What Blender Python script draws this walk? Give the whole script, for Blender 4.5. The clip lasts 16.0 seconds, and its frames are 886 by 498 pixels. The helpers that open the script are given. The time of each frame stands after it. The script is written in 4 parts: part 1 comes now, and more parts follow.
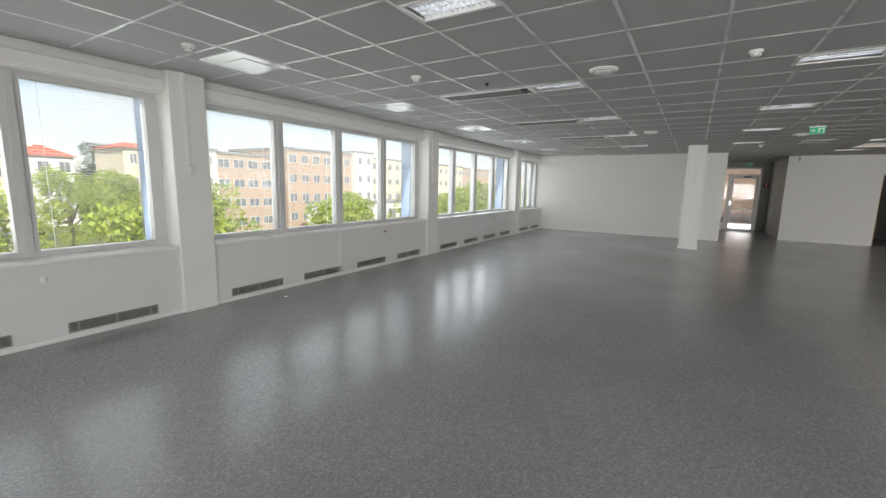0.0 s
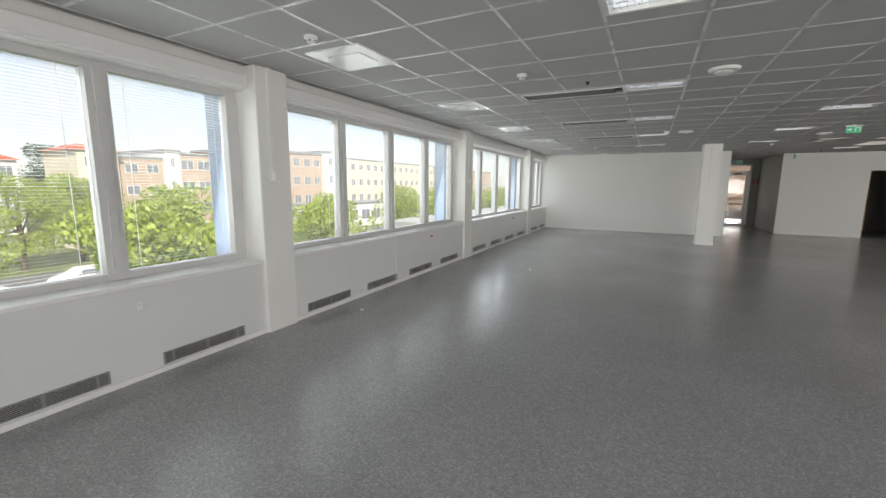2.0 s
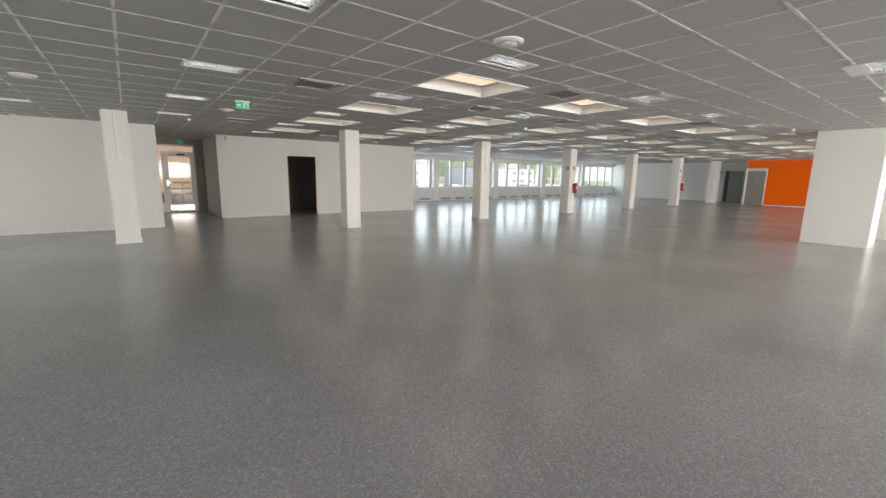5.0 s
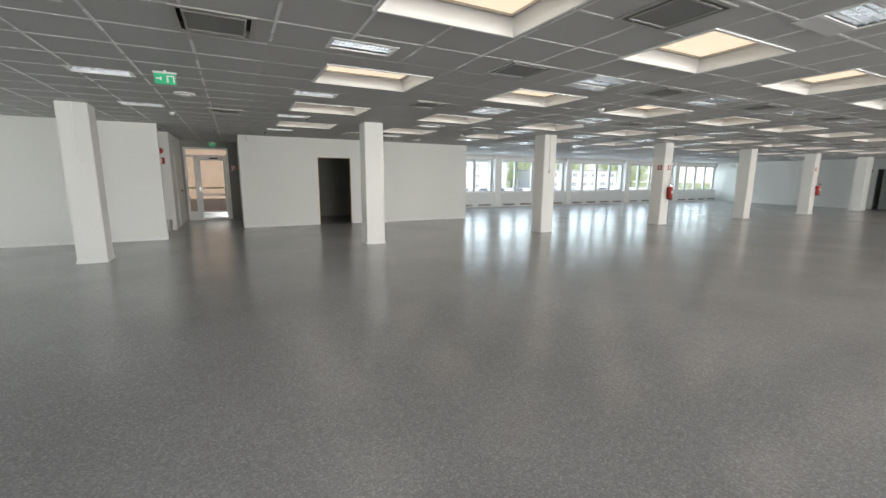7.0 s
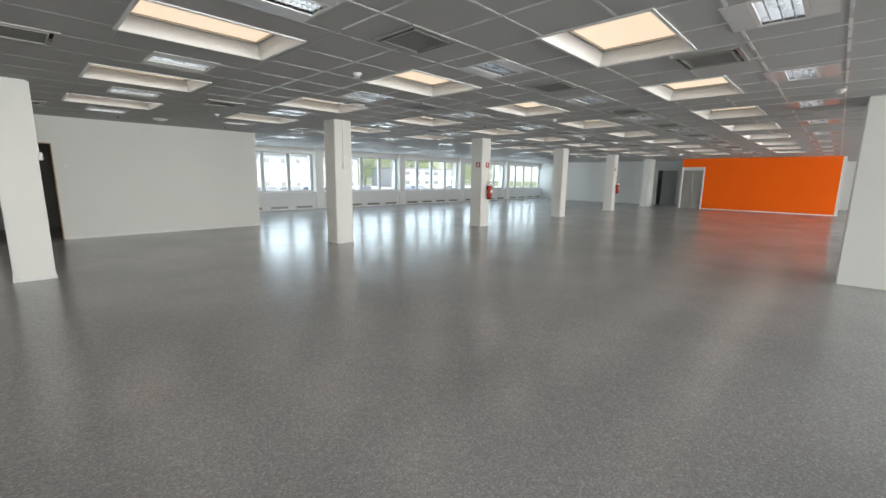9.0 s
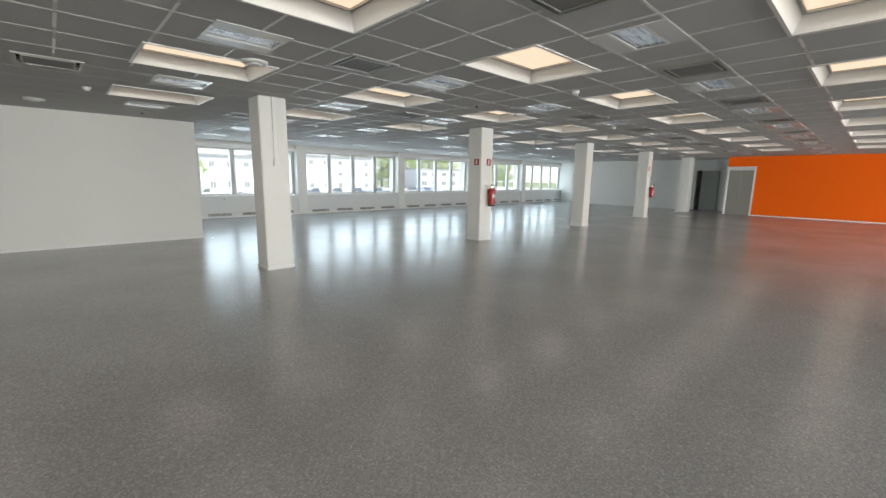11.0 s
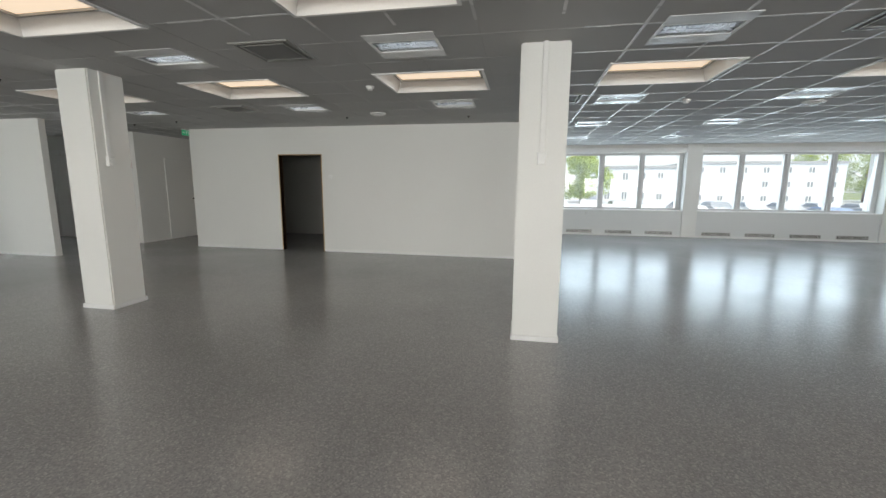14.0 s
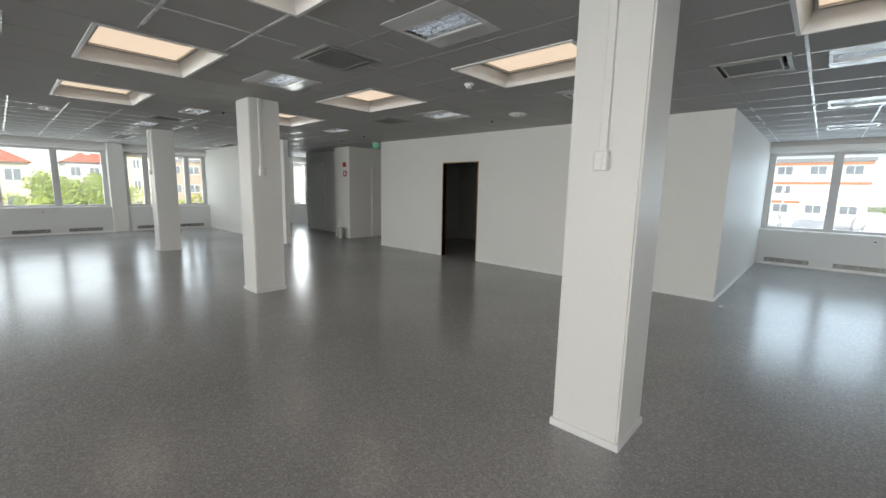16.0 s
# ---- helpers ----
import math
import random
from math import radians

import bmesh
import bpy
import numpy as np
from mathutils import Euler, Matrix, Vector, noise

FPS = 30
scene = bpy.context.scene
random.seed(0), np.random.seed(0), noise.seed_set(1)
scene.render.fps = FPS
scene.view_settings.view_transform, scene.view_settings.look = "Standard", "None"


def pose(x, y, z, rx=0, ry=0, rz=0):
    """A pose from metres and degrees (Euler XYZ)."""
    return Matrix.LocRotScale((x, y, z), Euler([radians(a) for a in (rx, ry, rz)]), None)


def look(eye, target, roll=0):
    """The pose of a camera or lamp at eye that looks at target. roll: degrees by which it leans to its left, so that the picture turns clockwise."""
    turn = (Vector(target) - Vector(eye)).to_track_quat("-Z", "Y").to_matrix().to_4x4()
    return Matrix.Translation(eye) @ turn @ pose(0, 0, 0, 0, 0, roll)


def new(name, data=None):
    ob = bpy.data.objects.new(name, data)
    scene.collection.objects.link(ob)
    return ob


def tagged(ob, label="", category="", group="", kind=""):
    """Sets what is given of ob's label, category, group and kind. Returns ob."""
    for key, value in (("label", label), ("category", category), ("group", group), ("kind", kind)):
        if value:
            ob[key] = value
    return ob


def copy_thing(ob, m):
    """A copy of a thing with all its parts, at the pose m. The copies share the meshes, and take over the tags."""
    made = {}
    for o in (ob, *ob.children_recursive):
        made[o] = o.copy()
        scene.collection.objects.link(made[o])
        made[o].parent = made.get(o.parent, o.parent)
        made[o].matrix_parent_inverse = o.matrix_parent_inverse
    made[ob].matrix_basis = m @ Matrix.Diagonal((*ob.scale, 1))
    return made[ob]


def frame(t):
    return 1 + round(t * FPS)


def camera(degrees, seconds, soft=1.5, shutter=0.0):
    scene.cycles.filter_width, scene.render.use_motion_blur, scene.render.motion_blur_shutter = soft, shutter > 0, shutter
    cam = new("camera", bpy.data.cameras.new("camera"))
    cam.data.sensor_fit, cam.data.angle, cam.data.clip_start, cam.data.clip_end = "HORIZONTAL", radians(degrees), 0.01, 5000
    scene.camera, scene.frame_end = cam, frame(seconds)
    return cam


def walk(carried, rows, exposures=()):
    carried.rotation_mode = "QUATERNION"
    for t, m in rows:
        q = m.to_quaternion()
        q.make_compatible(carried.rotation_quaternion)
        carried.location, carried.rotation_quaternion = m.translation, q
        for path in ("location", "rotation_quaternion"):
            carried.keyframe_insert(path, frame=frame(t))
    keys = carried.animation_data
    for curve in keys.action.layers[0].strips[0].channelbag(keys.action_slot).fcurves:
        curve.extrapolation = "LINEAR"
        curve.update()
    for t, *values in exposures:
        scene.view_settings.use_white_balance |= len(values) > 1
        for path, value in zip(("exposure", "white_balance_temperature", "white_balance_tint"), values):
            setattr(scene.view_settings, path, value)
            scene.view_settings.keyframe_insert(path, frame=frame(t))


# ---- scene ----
cam = camera(94.7, 16.0)
METRES, EYE, TILT, LEAN, TURN = 19.3, 1.57, 0.0, 0.0, 32.1
PATH = [
    (0, (0.334, 0.316, 1.513), (-0.694, 2.003, 1.207), 1.2),
    (0.5, (-0.203, 0.091, 1.529), (-1.27, 1.755, 1.22), 1.2),
    (1, (-0.647, -0.084, 1.551), (-1.756, 1.551, 1.243), 1.1),
    (1.5, (-0.972, -0.236, 1.557), (-2.042, 1.425, 1.251), 0.9),
    (2, (-1.092, -0.188, 1.541), (-1.981, 1.577, 1.234), 0.4),
    (2.5, (-1.018, 0.025, 1.497), (-1.281, 1.982, 1.174), 0.0),
    (3, (-0.883, 0.337, 1.485), (-0.414, 2.252, 1.146), 0.4),
    (3.5, (-0.722, 0.73, 1.488), (0.145, 2.498, 1.138), 0.7),
    (4, (-0.397, 1.145, 1.507), (0.651, 2.811, 1.152), 1.0),
    (4.5, (-0.033, 1.613, 1.501), (1.174, 3.168, 1.146), 0.9),
    (7, (2.534, 3.881, 1.492), (3.428, 5.637, 1.149), 0.4),
    (7.5, (3.167, 4.103, 1.488), (3.963, 5.907, 1.152), 0.2),
    (8, (3.884, 4.378, 1.501), (4.916, 6.058, 1.162), 0.4),
    (8.5, (4.584, 4.626, 1.485), (5.848, 6.138, 1.144), 0.6),
    (9, (5.272, 4.903, 1.484), (6.697, 6.263, 1.139), 0.8),
    (11.5, (8.281, 6.643, 1.491), (9.572, 8.132, 1.153), 0.9),
    (12, (8.743, 7.068, 1.495), (9.798, 8.734, 1.162), 0.7),
    (12.5, (9.16, 7.533, 1.498), (9.913, 9.356, 1.167), 0.6),
    (13, (9.564, 7.977, 1.49), (9.997, 9.902, 1.164), 0.5),
    (13.5, (9.865, 8.497, 1.471), (9.874, 10.472, 1.153), 0.4),
    (14, (10.168, 8.97, 1.452), (9.799, 10.912, 1.145), 0.4),
    (14.5, (10.467, 9.397, 1.469), (9.807, 11.261, 1.169), 0.5),
    (15, (10.728, 9.765, 1.494), (9.832, 11.528, 1.197), 0.8),
    (15.5, (11.015, 10.092, 1.512), (9.858, 11.697, 1.221), 1.05),
    (16, (11.272, 10.418, 1.523), (9.930, 11.872, 1.230), 1.2),
]
walk(cam, [(t, look(eye, target, roll)) for t, eye, target, roll in PATH], exposures=[(0.0, 0.3, 6900, 12), (2.0, 0.32, 6950, 12), (3.0, 0.56, 7100, 12), (4.5, 0.70, 7250, 12), (7.0, 0.80, 6850, 9), (9.0, 0.68, 6750, 8), (12.0, 0.70, 6900, 8), (16.0, 0.58, 6700, 9)])

# ---- world, sun, large lights ----
SUN_EL, SUN_AZ = radians(42), radians(120)
world = bpy.data.worlds.new("world")
scene.world = world
world.use_nodes = True
wt = world.node_tree
sky = wt.nodes.new("ShaderNodeTexSky")
sky.sky_type = "NISHITA"
sky.sun_disc = False
sky.dust_density, sky.air_density = 0.6, 1.0
sky.sun_elevation, sky.sun_rotation = SUN_EL, SUN_AZ
# thin bright summer cloud over the blue
sky_at = wt.nodes.new("ShaderNodeTexCoord")
cloud = wt.nodes.new("ShaderNodeTexNoise")
cloud.inputs["Scale"].default_value, cloud.inputs["Detail"].default_value, cloud.inputs["Distortion"].default_value = 3.5, 7, 0.6
wt.links.new(sky_at.outputs["Generated"], cloud.inputs["Vector"])
cover = wt.nodes.new("ShaderNodeMapRange")
cover.inputs["From Min"].default_value, cover.inputs["From Max"].default_value = 0.35, 0.7
cover.inputs["To Min"].default_value, cover.inputs["To Max"].default_value = 0.25, 0.9
wt.links.new(cloud.outputs["Fac"], cover.inputs["Value"])
veil = wt.nodes.new("ShaderNodeMix")
veil.data_type = "RGBA"
for socket in veil.inputs:
    if socket.type == "RGBA" and socket.name == "A":
        wt.links.new(sky.outputs[0], socket)
    elif socket.type == "RGBA" and socket.name == "B":
        socket.default_value = (5.0, 5.2, 5.7, 1)
wt.links.new(cover.outputs[0], veil.inputs[0])
wt.links.new(veil.outputs[2], wt.nodes["Background"].inputs[0])
wt.nodes["Background"].inputs[1].default_value = 0.15
sun = new("sun", bpy.data.lights.new("sun", "SUN"))
sun.data.energy, sun.data.angle, sun.data.color = 5.0, radians(0.5), (1.0, 0.95, 0.86)
sun_from = Vector((math.sin(SUN_AZ) * math.cos(SUN_EL), math.cos(SUN_AZ) * math.cos(SUN_EL), math.sin(SUN_EL)))
sun.matrix_world = look(sun_from * 50, (0, 0, 0))


def window_light(name, eye, target, w, h, watts, colour):
    lamp = new(name, bpy.data.lights.new(name, "AREA"))
    lamp.data.shape, lamp.data.size, lamp.data.size_y = "RECTANGLE", w, h
    lamp.data.energy, lamp.data.color = watts, colour
    lamp.matrix_world = look(eye, target)
    return lamp


# one lamp in each window opening, outside the glass
for k in range(-2, 3):
    window_light("daylight_west", (-5.13, 2.65 + 5.03 * k - 2.32, 1.60), (0, 2.65 + 5.03 * k - 2.32, 0.25), 4.4, 1.5, 48, (0.90, 0.95, 1.0))
window_light("daylight_west", (-5.13, 14.25, 1.60), (0, 14.25, 0.25), 1.8, 1.5, 20, (0.90, 0.95, 1.0))
for x0, x1 in ((10.4, 14.7), (15.25, 19.6), (20.2, 24.5), (25.1, 29.45), (30.05, 34.3)):
    window_light("daylight_north", ((x0 + x1) / 2, 22.54, 1.60), ((x0 + x1) / 2, 17.5, 0.25), x1 - x0, 1.5, 48, (0.70, 0.85, 1.0))
# fill lamps in an added south window band that stays out of view
window_light("fill_light_south", (7.5, -5.9, 1.55), (7.5, -1.0, -0.2), 11.0, 1.45, 620, (0.97, 0.98, 1.0))
window_light("fill_light_south", (22.0, -5.9, 1.55), (22.0, -1.0, -0.2), 18.0, 1.45, 1050, (0.97, 0.98, 1.0))
window_light("daylight_corridor", (-5.05, 18.95, 1.55), (0, 18.95, 0.5), 0.6, 1.45, 42, (0.90, 0.95, 1.0))

# ---- materials ----


def mat(name, base, rough=0.6, metal=0.0, var=0.06, scale=3.0, fine=60.0, bump=0.05, spec=0.5, emit=None, emit_power=0.0, depth=0.01):
    m = bpy.data.materials.new(name)
    m.use_nodes = True
    nt = m.node_tree
    b = nt.nodes["Principled BSDF"]
    b.inputs["Metallic"].default_value = metal
    b.inputs["Specular IOR Level"].default_value = spec
    tc = nt.nodes.new("ShaderNodeTexCoord")
    n1 = nt.nodes.new("ShaderNodeTexNoise")
    n1.inputs["Scale"].default_value, n1.inputs["Detail"].default_value = scale, 4
    n2 = nt.nodes.new("ShaderNodeTexNoise")
    n2.inputs["Scale"].default_value, n2.inputs["Detail"].default_value = fine, 2
    info = nt.nodes.new("ShaderNodeObjectInfo")
    for n in (n1, n2):
        nt.links.new(tc.outputs["Object"], n.inputs["Vector"])
    add = nt.nodes.new("ShaderNodeMath")
    add.operation = "MULTIPLY_ADD"
    nt.links.new(n1.outputs["Fac"], add.inputs[0])
    add.inputs[1].default_value = 0.7
    nt.links.new(n2.outputs["Fac"], add.inputs[2])
    rmp = nt.nodes.new("ShaderNodeMapRange")
    rmp.inputs["From Min"].default_value, rmp.inputs["From Max"].default_value = 0.5, 1.2
    rmp.inputs["To Min"].default_value, rmp.inputs["To Max"].default_value = 1 - var, 1 + var
    nt.links.new(add.outputs[0], rmp.inputs["Value"])
    mul = nt.nodes.new("ShaderNodeVectorMath")
    mul.operation = "SCALE"
    mul.inputs[0].default_value = base
    nt.links.new(rmp.outputs[0], mul.inputs["Scale"])
    nt.links.new(mul.outputs[0], b.inputs["Base Color"])
    rr = nt.nodes.new("ShaderNodeMapRange")
    rr.inputs["To Min"].default_value, rr.inputs["To Max"].default_value = max(0.02, rough - 0.08), min(1, rough + 0.08)
    nt.links.new(n1.outputs["Fac"], rr.inputs["Value"])
    nt.links.new(rr.outputs[0], b.inputs["Roughness"])
    if bump:
        bp = nt.nodes.new("ShaderNodeBump")
        bp.inputs["Strength"].default_value, bp.inputs["Distance"].default_value = bump, depth
        nt.links.new(n2.outputs["Fac"], bp.inputs["Height"])
        nt.links.new(bp.outputs[0], b.inputs["Normal"])
    if emit:
        b.inputs["Emission Color"].default_value = (*emit, 1)
        b.inputs["Emission Strength"].default_value = emit_power
    return m


def floor_material():
    """Speckled dark grey sheet vinyl, polished in some places and dull in others."""
    m = bpy.data.materials.new("speckled_vinyl")
    m.use_nodes = True
    nt = m.node_tree
    b = nt.nodes["Principled BSDF"]
    b.inputs["Specular IOR Level"].default_value = 0.38
    tc = nt.nodes.new("ShaderNodeTexCoord")
    sp = nt.nodes.new("ShaderNodeTexVoronoi")
    sp.inputs["Scale"].default_value = 110
    nt.links.new(tc.outputs["Object"], sp.inputs["Vector"])
    sep = nt.nodes.new("ShaderNodeSeparateColor")
    nt.links.new(sp.outputs["Color"], sep.inputs[0])
    ramp = nt.nodes.new("ShaderNodeValToRGB")
    ramp.color_ramp.interpolation = "CONSTANT"
    e = ramp.color_ramp.elements
    e[0].position, e[0].color = 0.0, (0.320, 0.320, 0.328, 1)
    e[1].position, e[1].color = 0.28, (0.370, 0.370, 0.378, 1)
    for p, c in ((0.68, (0.410, 0.410, 0.418, 1)), (0.9, (0.49, 0.489, 0.492, 1))):
        k = e.new(p)
        k.color = c
    nt.links.new(sep.outputs[0], ramp.inputs[0])
    big = nt.nodes.new("ShaderNodeTexNoise")
    big.inputs["Scale"].default_value, big.inputs["Detail"].default_value = 0.55, 5
    nt.links.new(tc.outputs["Object"], big.inputs["Vector"])
    wear = nt.nodes.new("ShaderNodeMapRange")
    wear.inputs["From Min"].default_value, wear.inputs["From Max"].default_value = 0.0, 1.0
    wear.inputs["To Min"].default_value, wear.inputs["To Max"].default_value = 0.75, 1.25
    nt.links.new(big.outputs["Fac"], wear.inputs["Value"])
    mul = nt.nodes.new("ShaderNodeVectorMath")
    mul.operation = "SCALE"
    nt.links.new(ramp.outputs[0], mul.inputs[0])
    nt.links.new(wear.outputs[0], mul.inputs["Scale"])
    nt.links.new(mul.outputs[0], b.inputs["Base Color"])
    big2 = nt.nodes.new("ShaderNodeTexNoise")
    big2.inputs["Scale"].default_value, big2.inputs["Detail"].default_value = 0.8, 3
    big2.inputs["Distortion"].default_value = 0.3
    nt.links.new(tc.outputs["Object"], big2.inputs["Vector"])
    rr = nt.nodes.new("ShaderNodeMapRange")
    rr.inputs["From Min"].default_value, rr.inputs["From Max"].default_value = 0.2, 0.8
    rr.inputs["To Min"].default_value, rr.inputs["To Max"].default_value = 0.17, 0.262
    nt.links.new(big2.outputs["Fac"], rr.inputs["Value"])
    nt.links.new(rr.outputs[0], b.inputs["Roughness"])
    b2 = nt.nodes.new("ShaderNodeBump")
    b2.inputs["Strength"].default_value, b2.inputs["Distance"].default_value = 0.03, 0.002
    nt.links.new(sep.outputs[0], b2.inputs["Height"])
    swell = nt.nodes.new("ShaderNodeTexNoise")
    swell.inputs["Scale"].default_value, swell.inputs["Detail"].default_value = 1.3, 3
    nt.links.new(tc.outputs["Object"], swell.inputs["Vector"])
    b3 = nt.nodes.new("ShaderNodeBump")
    b3.inputs["Strength"].default_value, b3.inputs["Distance"].default_value = 0.25, 0.02
    nt.links.new(swell.outputs["Fac"], b3.inputs["Height"])
    nt.links.new(b2.outputs[0], b3.inputs["Normal"])
    nt.links.new(b3.outputs[0], b.inputs["Normal"])
    return m


def glass_material():
    m = bpy.data.materials.new("window_glass")
    m.use_nodes = True
    nt = m.node_tree
    nt.nodes.remove(nt.nodes["Principled BSDF"])
    lw = nt.nodes.new("ShaderNodeLayerWeight")
    lw.inputs[0].default_value = 0.5
    pw = nt.nodes.new("ShaderNodeMath")
    pw.operation = "POWER"
    pw.inputs[1].default_value = 5.0
    nt.links.new(lw.outputs["Facing"], pw.inputs[0])
    fr = nt.nodes.new("ShaderNodeMath")
    fr.operation = "MULTIPLY_ADD"
    fr.inputs[1].default_value, fr.inputs[2].default_value = 0.6, 0.03
    nt.links.new(pw.outputs[0], fr.inputs[0])
    tr = nt.nodes.new("ShaderNodeBsdfTransparent")
    tr.inputs[0].default_value = (0.95, 0.97, 0.97, 1)
    gl = nt.nodes.new("ShaderNodeBsdfGlossy")
    gl.inputs["Roughness"].default_value = 0.02
    mx = nt.nodes.new("ShaderNodeMixShader")
    nt.links.new(fr.outputs[0], mx.inputs[0])
    nt.links.new(tr.outputs[0], mx.inputs[1])
    nt.links.new(gl.outputs[0], mx.inputs[2])
    # translucent share that paints a washed-out haze over the outside view
    haze = nt.nodes.new("ShaderNodeBsdfTranslucent")
    haze.inputs[0].default_value = (0.85, 0.88, 0.9, 1)
    haze_mix = nt.nodes.new("ShaderNodeMixShader")
    haze_mix.inputs[0].default_value = 0.03
    nt.links.new(mx.outputs[0], haze_mix.inputs[1])
    nt.links.new(haze.outputs[0], haze_mix.inputs[2])
    nt.links.new(haze_mix.outputs[0], nt.nodes["Material Output"].inputs[0])
    return m


def leaf_material(name, base, glow):
    m = mat(name, base, 0.55, var=0.35, scale=0.6, fine=3.0, bump=0)
    b = m.node_tree.nodes["Principled BSDF"]
    b.inputs["Subsurface Weight"].default_value = 0.0
    b.inputs["Transmission Weight"].default_value = glow
    return m


M_FLOOR = floor_material()
M_WALL = mat("white_wall_paint", (0.78, 0.78, 0.75), 0.55, var=0.03, scale=0.7, fine=120, bump=0.03)
M_COL = mat("white_column_paint", (0.80, 0.80, 0.77), 0.45, var=0.03, scale=1.5, fine=90, bump=0.05)
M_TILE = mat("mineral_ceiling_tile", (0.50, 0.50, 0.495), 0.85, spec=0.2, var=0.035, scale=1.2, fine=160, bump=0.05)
M_BAR = mat("white_ceiling_bar", (0.74, 0.74, 0.74), 0.28, var=0.02, bump=0)
M_TRIM = mat("white_lacquer", (0.82, 0.82, 0.81), 0.3, var=0.03, scale=2, bump=0.02)
M_PANEL = mat("cream_wall_panel", (0.70, 0.71, 0.70), 0.4, var=0.03, scale=1.0, fine=80, bump=0.02)
M_FRAME = mat("window_frame_paint", (0.60, 0.60, 0.595), 0.4, var=0.05, scale=3, bump=0.03)
M_GLASS = glass_material()
M_GRILLE = mat("grey_grille_metal", (0.42, 0.42, 0.40), 0.4, metal=0.5, var=0.08)
# near-black for sheets that put the shade inside vents and grilles into colour
M_DARK = mat("recess_shade_black", (0.03, 0.03, 0.03), 0.8, bump=0)
M_ALU = mat("louvre_aluminium", (0.80, 0.82, 0.85), 0.28, metal=0.85, var=0.05, bump=0)
M_TUBE = mat("fluorescent_tube", (0.9, 0.9, 0.9), 0.4, emit=(0.93, 0.97, 1.0), emit_power=1.6, bump=0)
# unlit tubes; the bluish daylight gleam of the lamps is put in as weak emission
M_TUBE_GLEAM = mat("unlit_tube_gleam", (0.85, 0.86, 0.88), 0.35, emit=(0.85, 0.93, 1.0), emit_power=0.7, bump=0)
M_SKYPANEL = mat("skylight_diffuser", (0.85, 0.72, 0.55), 0.6, emit=(1.0, 0.80, 0.62), emit_power=0.52, var=0.04, scale=1.5, bump=0)
M_PRISM = mat("prismatic_panel", (0.80, 0.81, 0.82), 0.18, var=0.04, fine=180, bump=0.08)
M_VENT = mat("grey_vent_mesh", (0.20, 0.20, 0.195), 0.6, var=0.12, fine=220, bump=0.4)
M_ORANGE = mat("orange_wall_paint", (0.97, 0.145, 0.005), 0.7, spec=0.2, var=0.04, scale=0.8, fine=100, bump=0.03)
M_RED = mat("red_enamel", (0.40, 0.022, 0.02), 0.3, var=0.08, bump=0)
M_BLACK = mat("black_rubber", (0.02, 0.02, 0.02), 0.5, bump=0)
M_WHITE = mat("white_plastic", (0.82, 0.82, 0.8), 0.35, var=0.02, bump=0)
M_GREEN = mat("green_sign", (0.02, 0.42, 0.20), 0.4, var=0.03, emit=(0.02, 0.55, 0.25), emit_power=0.12, bump=0)
M_LIFT = mat("brushed_grey_steel", (0.36, 0.36, 0.33), 0.35, metal=0.6, var=0.08, fine=150)
M_GREYDOOR = mat("grey_door_paint", (0.28, 0.29, 0.27), 0.5, var=0.05)
M_WOOD = mat("raw_pine_edge", (0.45, 0.30, 0.14), 0.6, var=0.2, scale=6)
M_BROWN = mat("brown_brick_wall", (0.46, 0.33, 0.26), 0.7, var=0.25, scale=4, fine=20)
# grey that puts the storeroom's and the recess's shade into the wall colour
M_SHADE = mat("room_shade_grey", (0.34, 0.34, 0.31), 0.7, var=0.05)
M_FIN = mat("pale_blue_cladding", (0.42, 0.52, 0.72), 0.5, var=0.05)
M_BLIND = mat("white_blind_slat", (0.80, 0.80, 0.78), 0.4, var=0.03, bump=0)
M_CHROME = mat("chrome", (0.7, 0.7, 0.7), 0.15, metal=1.0, var=0.02, bump=0)
M_ASPHALT = mat("asphalt", (0.16, 0.16, 0.16), 0.85, var=0.2, scale=0.15, fine=8)
M_GRASS = mat("dry_grass", (0.13, 0.16, 0.05), 0.9, var=0.4, scale=0.1, fine=3)
M_TAN = mat("tan_brick_facade", (0.50, 0.37, 0.28), 0.8, var=0.12, scale=0.4, fine=6)
M_CREAM = mat("cream_facade", (0.74, 0.66, 0.50), 0.8, var=0.08, scale=0.3, fine=4)
M_WHITEF = mat("white_facade", (0.82, 0.81, 0.78), 0.8, var=0.06, scale=0.3, fine=4)
M_GREYF = mat("grey_blue_facade", (0.55, 0.58, 0.63), 0.7, var=0.08, scale=0.3, fine=4)
M_ORF = mat("orange_facade", (0.62, 0.22, 0.07), 0.7, var=0.08, scale=0.3, fine=4)
M_ROOF = mat("red_tile_roof", (0.55, 0.10, 0.045), 0.7, var=0.2, scale=1.0, fine=9)
M_ROOFG = mat("grey_metal_roof", (0.3, 0.3, 0.31), 0.5, var=0.1)
M_FARGLASS = mat("far_window_glass", (0.20, 0.22, 0.25), 0.15, var=0.2, scale=0.4, bump=0)
M_BARK = mat("bark", (0.12, 0.09, 0.06), 0.9, var=0.3, scale=5)
M_LEAF = leaf_material("sunny_leaves", (0.30, 0.38, 0.04), 0.0)
M_LEAF2 = leaf_material("dark_leaves", (0.035, 0.07, 0.025), 0.0)
M_CARS = [mat("car_paint", c, 0.25, var=0.03, bump=0) for c in ((0.55, 0.56, 0.58), (0.75, 0.75, 0.74), (0.25, 0.27, 0.30), (0.20, 0.27, 0.42), (0.42, 0.43, 0.45))]

# ---- building helpers ----


